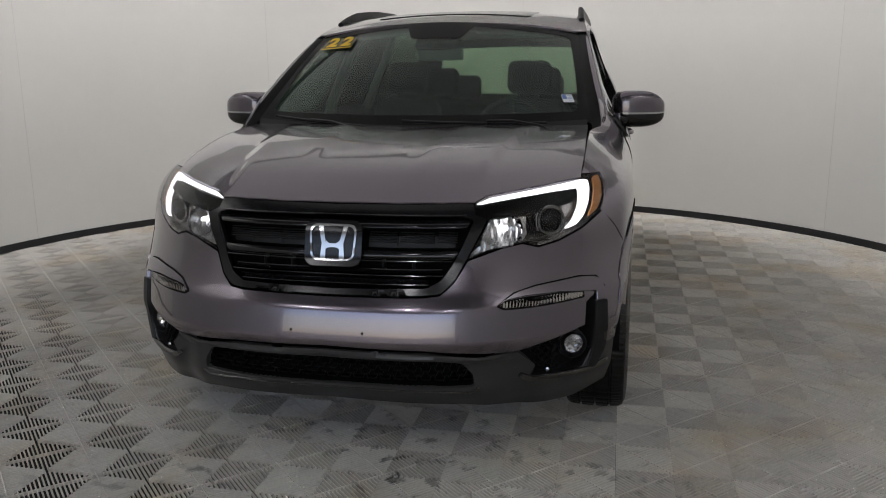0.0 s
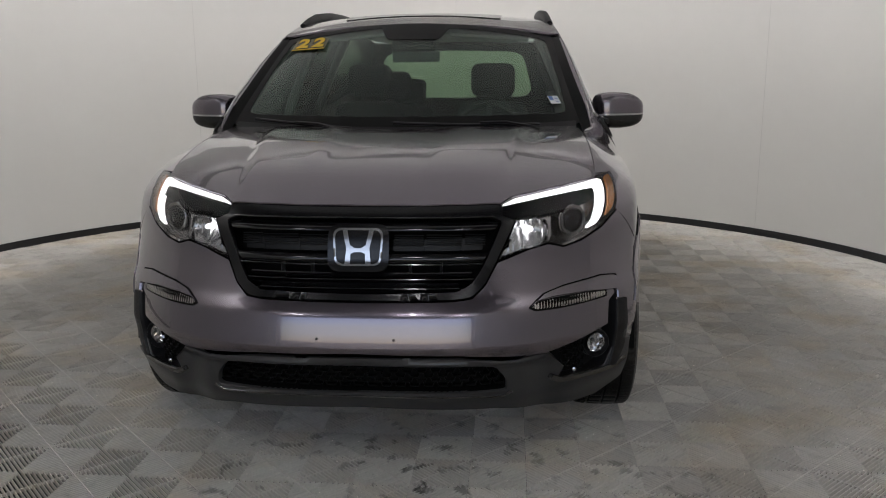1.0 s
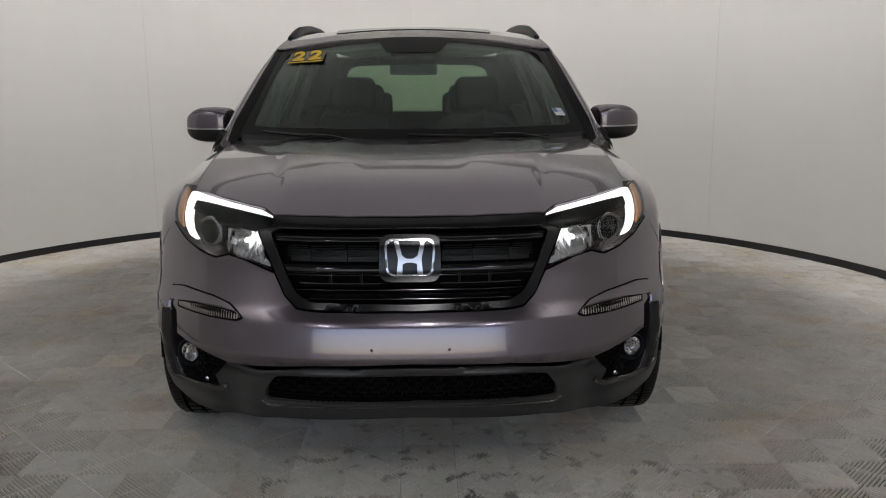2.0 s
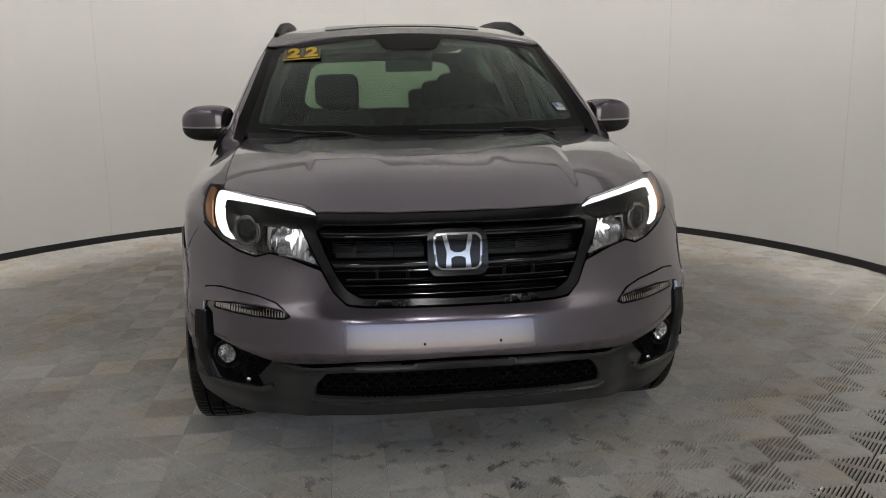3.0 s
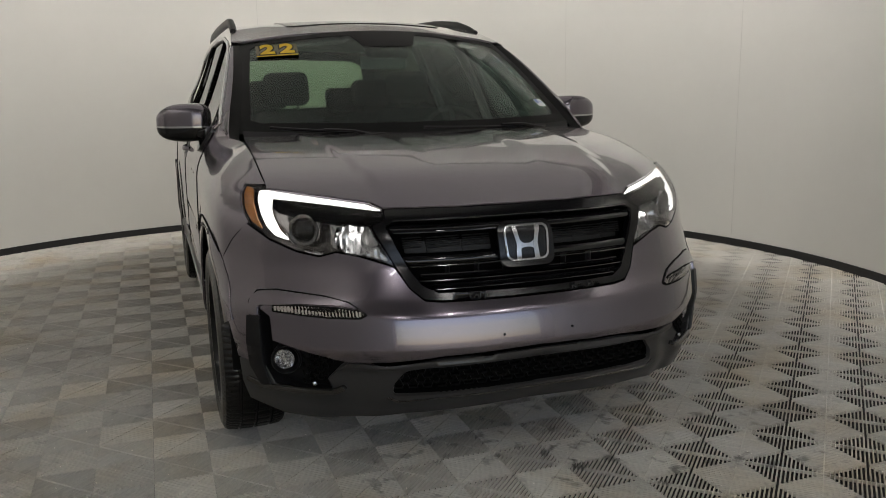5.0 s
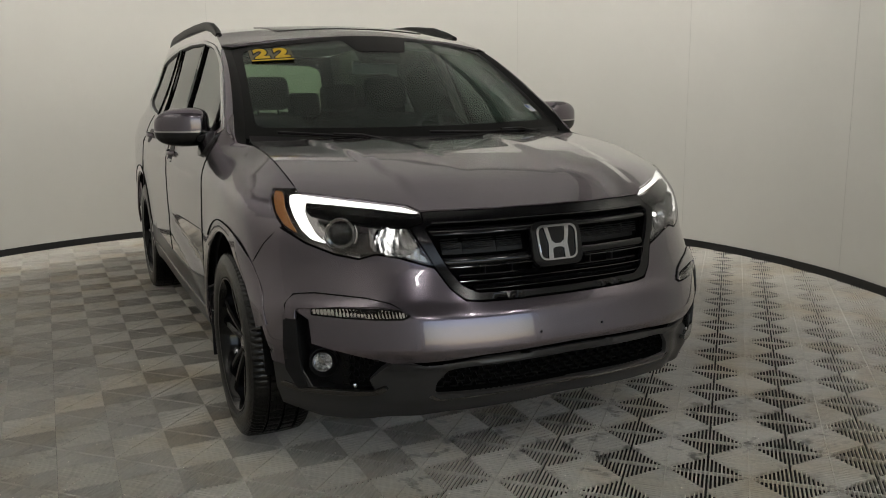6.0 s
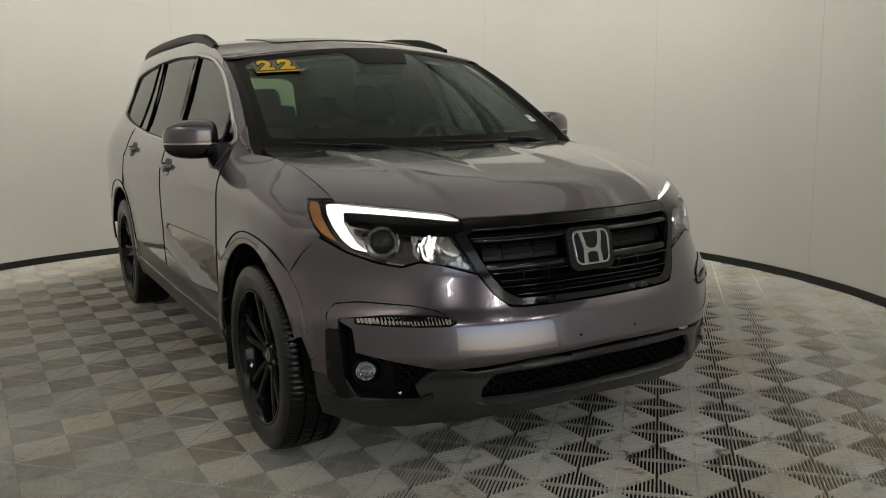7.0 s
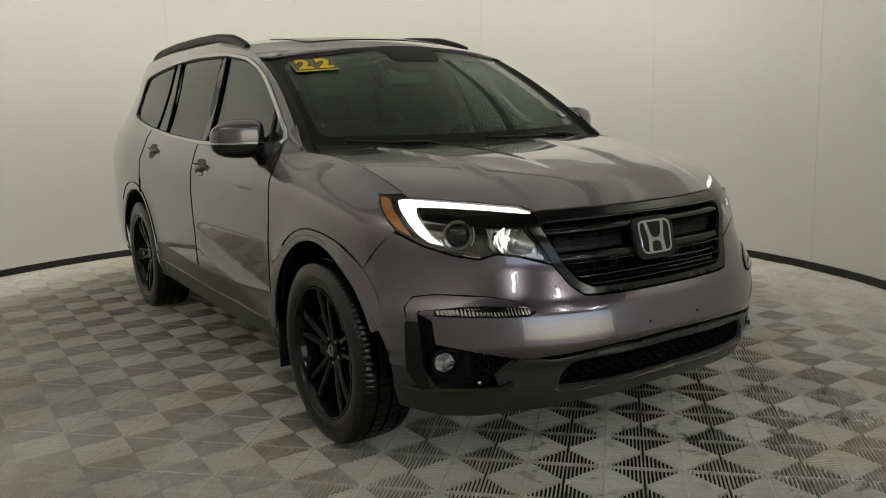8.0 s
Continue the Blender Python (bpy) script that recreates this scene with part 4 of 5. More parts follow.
both("quarter_panel", PAINT, flank, QUARTER, OUT, step=0.03)
SILL = [(0.510, 0.30), (0.510, 0.492), (1.0, 0.485), (1.578, 0.478), (2.40, 0.508), (2.42, 0.44), (2.427, 0.30), (1.4, 0.285)]
both("sill", APRON_BLACK, flank, SILL, OUT, step=0.03, thick=0.02, lift=0.004)
both("sill_strip", DARK_CHROME, flank, [(0.56, 0.394), (1.4, 0.390), (2.36, 0.414), (2.36, 0.404), (1.4, 0.380), (0.56, 0.384)], OUT, step=0.03, lift=0.010)


def arch_face(y, z):
    """The flat lip round a wheel arch, upright and a little proud of the flank."""
    return np.minimum(0.976 - 0.05 * np.maximum(z - 0.70, 0), side(y, z) + 0.001 + 0.008 * sstep(-0.36, -0.20, y)), y, z


for hy, a0, a1 in ((AXLE_F, 0, 158), (AXLE_R, 4, 180)):
    angles = np.linspace(a1, a0, 28)
    rim_line = [(hy + r * math.cos(radians(a)), 0.37 + r * math.sin(radians(a))) for a in angles for r in (0.484 + 0.030 * math.sin(radians(2 * a)) ** 2 * (a > 90 if hy < 1 else a < 90),)]
    both("arch_trim", PAINT, arch_face, arc(hy, 0.438, a0, a1, 24) + rim_line, OUT, lift=0.001, thick=0.008, step=0.02)
    fine = [p for p in rim_line[::-1] if hy > 1 or p[1] > 0.745]
    for s in (1, -1):
        part("arch_seam", sweep([(s * (float(side(y, z)) + 0.001), y, z) for y, z in fine], oval(0.0024, 0.0034, 6), up=(1, 0, 0)), VOID, suv)

# black tubes laid in the door gaps stand in for their shade
for line in ([(0.500, 1.14), (0.484, 1.10), (0.4685, 0.976), (0.4785, 0.871), (0.5015, 0.740), (0.5095, 0.60), (0.5095, 0.498)],
             [(1.594, 1.13), (1.591, 1.011), (1.603, 0.912), (1.592, 0.775), (1.580, 0.576), (1.578, 0.486)],
             [(2.682, 1.195), (2.6745, 1.10), (2.7245, 1.0), (2.7445, 0.90), (2.733, 0.84)]):
    fine = [(a[0] + (b[0] - a[0]) * t, a[1] + (b[1] - a[1]) * t) for a, b in zip(line, line[1:]) for t in (0, 0.25, 0.5, 0.75)] + [line[-1]]
    for s in (1, -1):
        part("door_seal", sweep([(s * (float(side(y, z)) - 0.0005), y, z) for y, z in fine], oval(0.0026, 0.0036, 6), up=(1, 0, 0)), VOID, suv)

# roof frame above the side windows, and the A-pillars
FRAME = head_line(1.07, 2.8, 16, 0.012) + [(y, float(roof_c(y) - roof_drop(y))) for y in np.linspace(2.8, 1.07, 16)]
both("roof_frame", PAINT, flank, FRAME, OUT, step=0.03)


def pillar(u, v):
    """A-pillar: u from the windshield's edge (0) to the side window (1), v up."""
    vv = np.clip(v, -0.15, 1)
    h = shield_half(vv)
    x0, y0_, z0_ = shield(h, vv)
    ys = 0.50 + (1.07 - 0.50) * vv
    zs_ = np.where(vv < 2, head(np.maximum(ys, 0.42)) + 0.012, 0)
    zs_ = zs_ * sstep(-0.2, 0.2, vv) + 1.165 * (1 - sstep(-0.2, 0.2, vv))
    xs_ = side(ys, zs_)
    b = 0.020 * 4 * u * (1 - u)
    return x0 + (xs_ - x0) * u + b * 0.8, y0_ + (ys - y0_) * u - b * 0.6, z0_ + (zs_ - z0_) * u + b * 0.3


both("a_pillar", PAINT, pillar, [(0.0, -0.12), (1.0, -0.12), (1.0, 1.0), (0.0, 1.0)], (0.7, -0.6, 0.4), step=0.05)
both("pillar_moulding", PILLAR_BLACK, pillar, [(-0.02, -0.12), (0.40, -0.12), (0.36, 0.5), (0.34, 1.0), (-0.02, 1.0)], (0.7, -0.6, 0.4), step=0.05, lift=0.0035, thick=0.006)
ROOF = [(float(x), float(0.955 + 0.27 * x * x)) for x in np.linspace(-0.672, 0.672, 16)] + [(float(roof_edge(y)), float(y)) for y in np.linspace(1.12, 3.55, 14)] + \
    [(float(x), 3.68 - 0.24 * abs(x) ** 3) for x in np.linspace(0.56, -0.56, 10)] + [(-float(roof_edge(y)), float(y)) for y in np.linspace(3.55, 1.12, 14)]
part("roof", patch(roof_surface, ROOF, UP, step=0.05, thick=0.012), PAINT, suv)
part("sunroof", patch(roof_surface, rounded([(-0.42, 1.22), (0.42, 1.22), (0.42, 1.75), (-0.42, 1.75)], 0.05), UP, step=0.06, lift=0.004, thick=0.008), GLOSS_BLACK, suv, "black glass sunroof")
part("headliner", patch(roof_surface, [(-0.56, 1.02), (0.56, 1.02), (0.60, 1.5), (0.60, 3.3), (0.5, 3.55), (-0.5, 3.55), (-0.60, 3.3), (-0.60, 1.5)], UP, step=0.08, lift=-0.05, thick=0.01), HEADLINER, suv)

# ---- glass ----
nv = np.linspace(0, 1, 12)
edge_r = [(float(shield_half(v)), float(v)) for v in nv]
WS = edge_r + [(-x, v) for x, v in edge_r[::-1]]
o = part("windshield", patch(shield, inset(WS, 0.004), (0, -1, 1), step=0.05, thick=0.004), WINDSHIELD, suv, "clear greenish windshield")
o.visible_shadow = False
windshield = o
INNER = rounded([(-0.728, 0.10), (0.728, 0.10), (0.692, 0.50), (0.645, 0.940), (0.17, 0.950), (0.125, 0.80), (-0.125, 0.80), (-0.17, 0.950), (-0.645, 0.940), (-0.692, 0.50)], [0.05, 0.05, 0.05, 0.05, 0.01, 0.03, 0.03, 0.01, 0.05, 0.05])
part("windshield_border", patch(shield, inset(WS, 0.002), (0, -1, 1), holes=[INNER], step=0.04, lift=0.002, thick=0.0015), PILLAR_BLACK, windshield, "black border of the windshield")
part("cowl", patch(shield, rounded([(-0.76, -0.10), (0.76, -0.10), (0.768, 0.025), (-0.768, 0.025)], 0.01), (0, -1, 1), step=0.05, lift=0.004, thick=0.01), SATIN_BLACK, suv)
for x0, x1, s in ((-0.66, -0.20, 1), (-0.02, 0.60, 1)):
    pts = []
    for k in range(10):
        x = x0 + (x1 - x0) * k / 9
        a, y, z = shield(x, 0.035 - 0.04 * (k / 9))
        pts.append((x, float(y) - 0.03, float(z) + 0.016))
    wiper = part("wiper", sweep(pts, oval(0.008, 0.007, 8)), SATIN_BLACK, suv)
    part("wiper_arm", sweep([(x1 - 0.02, pts[-1][1] - 0.03, pts[-1][2] - 0.01), (x1 - 0.14, pts[-3][1] - 0.015, pts[-3][2] + 0.012), (x1 - 0.25, pts[5][1], pts[5][2] + 0.010)], oval(0.010, 0.006, 8)), SATIN_BLACK, wiper)


def window(name, outline, mat=TINTED):
    made = both(name, mat, flank, outline, OUT, lift=-0.012, thick=0.004, step=0.05)
    for w in made:
        w.visible_shadow = False
    return made


window("door_window", mat=DOOR_GLASS, outline=[(0.655, 1.155), (1.482, 1.138), (1.596, float(head(1.596)) + 0.004)] + head_line(1.45, 0.76, 8, 0.004) + [(0.738, 1.34)])
window("quarter_light", mat=DOOR_GLASS, outline=[(0.52, 1.165), (0.64, 1.155), (0.724, 1.335), (0.70, 1.318)])
window("door_window", [(1.610, 1.140)] + belt_line(1.7, 2.318, 5) + [(2.478, float(head(2.478)) + 0.004)] + head_line(2.35, 1.71, 6, 0.004))
window("rear_quarter_window", belt_line(2.57, 3.20, 6) + [(3.30, 1.288), (3.368, 1.34), (3.402, 1.44), (3.345, 1.545)] + head_line(3.26, 2.62, 7, 0.004))
# dark pillars between the panes, with rubber along the glass
both("b_pillar", GLOSS_BLACK, flank, [(1.492, 1.140), (1.602, 1.140), (1.703, float(head(1.703)) + 0.004), (1.606, float(head(1.606)) + 0.004)], OUT, lift=-0.006, step=0.04)
both("c_pillar", GLOSS_BLACK, flank, [(2.326, float(belt(2.326))), (2.562, float(belt(2.562))), (2.612, float(head(2.612)) + 0.004), (2.486, float(head(2.486)) + 0.004)], OUT, lift=-0.006, step=0.04)
for yb, yt in ((1.487, 1.601), (2.322, 2.482), (2.566, 2.616)):
    both("glass_rubber", VOID, flank, [(yb - 0.008, float(belt(yb))), (yb + 0.008, float(belt(yb))), (yt + 0.007, float(head(yt))), (yt - 0.007, float(head(yt)))], OUT, lift=0.0005, thick=0.012, step=0.02)
both("window_divider", SATIN_BLACK, flank, [(0.638, 1.156), (0.660, 1.155), (0.745, 1.342), (0.728, 1.342)], OUT, lift=-0.004, step=0.04)
# bright line round the side windows
DLO = [(0.512, 1.180)] + head_line(0.545, 3.26, 28) + [(3.352, 1.543), (3.412, 1.44), (3.375, 1.335), (3.305, 1.286)] + belt_line(3.20, 0.53, 20)
both("window_trim", SATIN_METAL, flank, inset(DLO, -0.009), OUT, holes=[inset(DLO, 0.006)], lift=0.006, thick=0.012, step=0.02)
both("window_seal", SATIN_BLACK, flank, inset(DLO, 0.004), OUT, holes=[inset(DLO, 0.013)], lift=-0.003, thick=0.008, step=0.02)

# ---- tail ----
TAIL = mirrored([(0.0, 0.40), (0.70, 0.40)] + [(tail_edge(z)[0] - 0.003, z) for z in (0.45, 0.65, 0.8, 0.9, 1.0, 1.12, 1.2, 1.3, 1.42, 1.52, 1.62)] + [(0.0, 1.655)])
RW = rounded(mirrored([(0.0, 1.17), (0.60, 1.18), (0.66, 1.24), (0.58, 1.52), (0.50, 1.555), (0.0, 1.57)]), 0.05)
tail = part("tailgate", patch(back, TAIL, BACK, holes=[RW], step=0.05, thick=0.02), PAINT, suv)
o = part("rear_window", patch(back, inset(RW, -0.005), BACK, step=0.08, lift=-0.008, thick=0.004), REAR_GLASS, suv)
o.visible_shadow = False
part("rear_bumper", patch(back, rounded(mirrored([(0.0, 0.30), (0.68, 0.30), (0.77, 0.36), (0.79, 0.62), (0.0, 0.62)]), 0.03), BACK, lift=0.03, step=0.05, thick=0.04), PAINT, suv)
both("tail_lamp", TAIL_RED, back, rounded([(0.62, 0.86), (0.84, 0.86), (0.83, 1.08), (0.80, 1.12), (0.66, 0.98)], 0.02), BACK, lift=0.012, thick=0.02, step=0.04)
part("plate_recess", patch(back, rounded(mirrored([(0.0, 0.72), (0.22, 0.72), (0.22, 0.86), (0.0, 0.86)]), 0.01), BACK, lift=0.004, thick=0.008, step=0.05), SATIN_BLACK, suv)

# ---- dark inside of the body, added to block light and views through it ----
CORE = [(-0.20, 0.90), (0.30, 0.93), (0.48, 1.10), (1.0, 1.135), (2.0, 1.150), (2.8, 1.19), (3.2, 1.25), (3.7, 1.25), (3.75, 0.45), (3.30, 0.30)] + arc(AXLE_R, 0.47, 0, 180, 16) + [(2.36, 0.30), (0.53, 0.30)] + arc(AXLE_F, 0.47, 0, 120, 12)
both("inner_wall", CABIN, flank, CORE, OUT, lift=-0.045, thick=0.01, step=0.08)
part("underbody", box(1.56, 4.05, 0.06, 0, 1.73, 0.265, 0.01), VOID, suv)
part("bulkhead", box(1.50, 0.06, 0.80, 0, 0.42, 0.68, 0.01), VOID, suv)
for s in (1, -1):
    for hy in (AXLE_F, AXLE_R):
        b = lathe([(0.935, 0.441), (0.60, 0.446), (0.60, 0.02)], 40, "x", Matrix.Translation((0, hy, 0.37)))
        bmesh.ops.delete(b, geom=[f for f in b.faces if f.calc_center_median().z < 0.34], context="FACES")
        if s < 0:
            b2 = flip_x(b)
            b.free()
            b = b2
        part("wheel_liner", b, VOID, suv)
    part("mud_flap", box(0.20, 0.012, 0.20, s * 0.86, AXLE_F + 0.445, 0.29, 0.004), SATIN_BLACK, suv)

# ---- wheels ----
def tyre_mesh():
    """Tyre with rounded shoulders, grooves round the tread and cuts across its edges; the outer side is at +x."""
    prof = [(-0.098, 0.262), (-0.112, 0.272), (-0.122, 0.305), (-0.118, 0.340), (-0.108, 0.362), (-0.095, 0.3710), (-0.062, 0.3745), (-0.060, 0.367), (-0.052, 0.367), (-0.050, 0.3755),
            (-0.006, 0.3765), (-0.004, 0.368), (0.004, 0.368), (0.006, 0.3765), (0.050, 0.3755), (0.052, 0.367), (0.060, 0.367), (0.062, 0.3745), (0.095, 0.3710), (0.108, 0.362), (0.118, 0.340),
            (0.122, 0.305), (0.118, 0.285), (0.112, 0.272), (0.104, 0.268), (0.098, 0.258)]
    b = bmesh.new()
    seg = 288
    rings = []
    for a, r in prof:
        ring = []
        for k in range(seg):
            q = r
            if r > 0.359 and k % 3 == 0 and abs(a) > 0.055:
                q = r - 0.0032
            if r > 0.372 and abs(a) <= 0.055 and k % 6 == 0:
                q = r - 0.003
            w = 2 * math.pi * (k + (0.8 * abs(a) / 0.1)) / seg
            ring.append(b.verts.new((a, q * math.cos(w), q * math.sin(w))))
        rings.append(ring)
    for p, q in zip(rings, rings[1:]):
        for k in range(seg):
            b.faces.new((p[k], p[(k + 1) % seg], q[(k + 1) % seg], q[k]))
    bmesh.ops.recalc_face_normals(b, faces=b.faces)
    return b


def beam(points, half, drop, bm=None):
    """A bar with a chamfered face through points (out, across, up), of half widths half, in the plane of the wheel."""
    b = bmesh.new()
    pts = [Vector(p) for p in points]
    rows = []
    for i, p in enumerate(pts):
        t = (pts[min(i + 1, len(pts) - 1)] - pts[max(i - 1, 0)])
        t.x = 0
        t.normalize()
        n = Vector((0, -t.z, t.y))
        h = half[i]
        rows.append([b.verts.new(p + n * a + Vector((d, 0, 0))) for a, d in ((-h * 1.15, -drop), (-h, -0.008), (-h * 0.55, 0.0), (h * 0.55, 0.0), (h, -0.008), (h * 1.15, -drop))])
    for p, q in zip(rows, rows[1:]):
        for k in range(6):
            b.faces.new((p[k], p[(k + 1) % 6], q[(k + 1) % 6], q[k]))
    b.faces.new(rows[0][::-1])
    b.faces.new(rows[-1])
    bmesh.ops.recalc_face_normals(b, faces=b.faces)
    return join(bm, b)


def wheel():
    """Five pairs of spokes: each pair leaves the hub as one arm and splits into two prongs that end on the rim."""
    w = new("wheel")
    w.parent = suv
    part("tyre", tyre_mesh(), RUBBER, w, "black road tyre", smooth=30)
    rim = lathe([(0.108, 0.270), (0.113, 0.269), (0.112, 0.262), (0.102, 0.256), (0.085, 0.251), (0.060, 0.244), (-0.05, 0.228), (-0.09, 0.240), (-0.10, 0.262)], 72, "x")
    part("rim", rim, RIM_BLACK, w, "gloss black alloy rim")
    for k in range(5):
        turn = Matrix.Rotation(radians(72 * k), 4, "X")
        for s in (1, -1):
            b = beam([(0.064, s * 0.010, 0.045), (0.072, s * 0.018, 0.085), (0.080, s * 0.027, 0.130), (0.088, s * 0.037, 0.190), (0.092, s * 0.046, 0.236), (0.092, s * 0.049, 0.250)], [0.015, 0.015, 0.0145, 0.0135, 0.0155, 0.018], 0.034)
            bmesh.ops.transform(b, matrix=turn, verts=b.verts)
            part("spoke", b, RIM_BLACK, w, smooth=25)
        b = beam([(0.058, 0, 0.040), (0.062, 0, 0.075), (0.058, 0, 0.115)], [0.022, 0.020, 0.010], 0.03)
        bmesh.ops.transform(b, matrix=turn, verts=b.verts)
        part("spoke_web", b, RIM_BLACK, w, smooth=25)
    part("hub", lathe([(0.0, 0.074), (0.050, 0.072), (0.060, 0.062), (0.056, 0.038), (0.066, 0.033), (0.070, 0.026), (0.070, 0.001)], 40, "x"), RIM_BLACK, w)
    ring = lathe([(0.0700, 0.024), (0.0716, 0.023), (0.0716, 0.020), (0.0700, 0.019)], 32, "x")
    part("hub_badge", box(0.002, 0.006, 0.024, 0.071, 0.007, 0, 0.0008, 1, box(0.002, 0.006, 0.024, 0.071, -0.007, 0, 0.0008, 1, ring)), CHROME, w, "small bright hub badge")
    for k in range(5):
        a = radians(54 + 72 * k)
        part("wheel_nut", lathe([(0.046, 0.010), (0.062, 0.010), (0.066, 0.006), (0.066, 0.001)], 6, "x", Matrix.Translation((0, 0.052 * math.cos(a), 0.052 * math.sin(a)))), DARK_CHROME, w, smooth=20)
    part("brake_disc", lathe([(0.0, 0.165), (0.016, 0.165), (0.016, 0.07), (0.0, 0.07)], 48, "x"), STEEL, w)
    part("brake_caliper", box(0.05, 0.075, 0.17, 0.012, -0.155, 0.02, 0.012), STEEL, w)
    part("wheel_back", lathe([(-0.02, 0.225), (-0.025, 0.01)], 40, "x"), VOID, w)
    return w


w0 = wheel()
SMALLER = Matrix.Diagonal((1.0, 0.972, 0.972, 1.0))
w0.matrix_basis = pose(0.850, AXLE_F, 0.3640) @ SMALLER
for s, hy, rz in ((1, AXLE_R, 0), (-1, AXLE_F, 180), (-1, AXLE_R, 180)):
    copy_thing(w0, pose(s * 0.850, hy, 0.3640, (26 if hy > 1 else 0), 0, rz))

# ---- door mirrors ----
def egg(rx, ry, rz, v0, v1, e=0.55, nu=36, nv=10):
    """A band of a rounded block, between two latitudes."""
    b = bmesh.new()
    rows = []
    for j in range(nv + 1):
        v = v0 + (v1 - v0) * j / nv
        cv, sv = math.cos(v), math.sin(v)
        row = []
        for i in range(nu):
            u = 2 * math.pi * i / nu
            cu, su = math.cos(u), math.sin(u)
            f = abs(cv) ** e
            x = rx * f * math.copysign(abs(cu) ** e, cu)
            y = ry * f * math.copysign(abs(su) ** e, su)
            z = rz * math.copysign(abs(sv) ** e, sv)
            k = 1 - 0.26 * max(0, x / rx) ** 2 * max(0, z / rz) - 0.16 * max(0, x / rx) ** 3 - 0.10 * max(0, x / rx) * max(0, -z / rz)
            row.append(b.verts.new((x, y * (1 - 0.18 * max(0, x / rx)), z * k + 0.10 * -x * (z > 0) * 0.3)))
        rows.append(row)
    for p, q in zip(rows, rows[1:]):
        for i in range(nu):
            b.faces.new((p[i], p[(i + 1) % nu], q[(i + 1) % nu], q[i]))
    if abs(v0) > 1.5:
        b.faces.new(rows[0][::-1])
    if abs(v1) > 1.5:
        b.faces.new(rows[-1])
    bmesh.ops.recalc_face_normals(b, faces=b.faces)
    return b


for s in (1, -1):
    m = pose(0.990, 0.74, 1.182, 0, 0, 16)
    bands = []
    for v0, v1 in ((-0.03, 1.57), (-0.075, -0.03), (-1.57, -0.075)):
        b = egg(0.118, 0.080, 0.085, v0, v1, 0.52)
        bmesh.ops.transform(b, matrix=m, verts=b.verts)
        if s < 0:
            b2 = flip_x(b)
            b.free()
            b = b2
        bands.append(b)
    mir = part("door_mirror", bands[0], PAINT, suv, "grey door mirror with a black lower half", smooth=60)
    part("mirror_signal", bands[1], SATIN_METAL, mir, "bright signal strip", smooth=60)
    part("mirror_lower", bands[2], GLOSS_BLACK, mir, smooth=60)
    part("mirror_arm", sweep([(s * 0.850, 0.62, 1.150), (s * 0.890, 0.650, 1.138), (s * 0.935, 0.71, 1.126)], oval(0.045, 0.017, 14, 0.7), scale=[1.25, 1.0, 0.9]), SATIN_BLACK, mir)
    g = box(0.165, 0.004, 0.125, 0, 0, 0, 0.0015, 1, None, pose(s * 0.970, 0.815, 1.180, 0, 0, s * 16))
    part("mirror_glass", g, CHROME, mir)
    part("mirror_foot", patch(flank, rounded([(0.515, 1.165), (0.60, 1.160), (0.70, 1.150), (0.66, 1.09), (0.60, 1.055), (0.54, 1.07), (0.515, 1.12)], 0.02), OUT, sx=s, lift=0.012, thick=0.02, step=0.02), GLOSS_BLACK, mir)

# ---- roof rails, handles ----
for s in (1, -1):
    ys = np.concatenate([np.linspace(1.36, 1.62, 8), np.linspace(1.72, 3.0, 12), np.linspace(3.1, 3.36, 6)])
    zs = np.interp(ys, [1.36, 1.45, 1.62, 1.9, 2.3, 2.8, 3.15, 3.30, 3.36], [1.614, 1.645, 1.684, 1.713, 1.724, 1.722, 1.702, 1.680, 1.655])
    xs = [float(roof_edge(y)) - 0.012 for y in ys]
    sc = list(np.interp(ys, [1.36, 1.55, 1.8, 2.9, 3.2, 3.36], [1.1, 1.1, 1.0, 1.0, 1.1, 1.1]))
    rail = part("roof_rail", sweep([(s * x, y, z) for x, y, z in zip(xs, ys, zs)], oval(0.016, 0.024, 14, 0.7), scale=sc), SATIN_BLACK, suv, "black roof rail")

for panels, hy, hz in ((fd, 1.440, 1.024), (rd, 2.440, 1.076)):
    for d, s in zip(panels, (1, -1)):
        x = float(side(hy, hz))
        pts = [(s * (x + o), hy + dy, hz + 0.004 * abs(dy) * 8) for dy, o in ((-0.095, -0.004), (-0.080, 0.014), (-0.04, 0.024), (0.0, 0.026), (0.04, 0.024), (0.080, 0.014), (0.095, -0.004))]
        part("handle", sweep(pts, oval(0.008, 0.012, 10)), PAINT, d, "body-coloured door handle")
        part("handle_cup", patch(flank, rounded([(hy - 0.075, hz - 0.046), (hy + 0.065, hz - 0.046), (hy + 0.075, hz + 0.038), (hy - 0.075, hz + 0.038)], 0.038), OUT, sx=s, lift=0.0015, thick=0.003, step=0.02), SATIN_BLACK, d)

# ---- cabin ----
part("cabin_floor", box(1.60, 3.1, 0.04, 0, 2.05, 0.42, 0.01), CABIN, suv)
def dash(x, w):
    """Dashboard top; w from the glass (0) down to the knees (1)."""
    y = np.interp(w, [0, 0.45, 0.6, 0.75, 1.0], [0.34, 0.66, 0.74, 0.76, 0.72]) + 0.18 * x ** 2
    z = np.interp(w, [0, 0.45, 0.6, 0.75, 1.0], [1.08, 1.085, 1.06, 0.96, 0.70]) + 0.025 * np.exp(-((x - 0.37) / 0.16) ** 2) * np.exp(-((w - 0.45) / 0.2) ** 2)
    return x, y, z
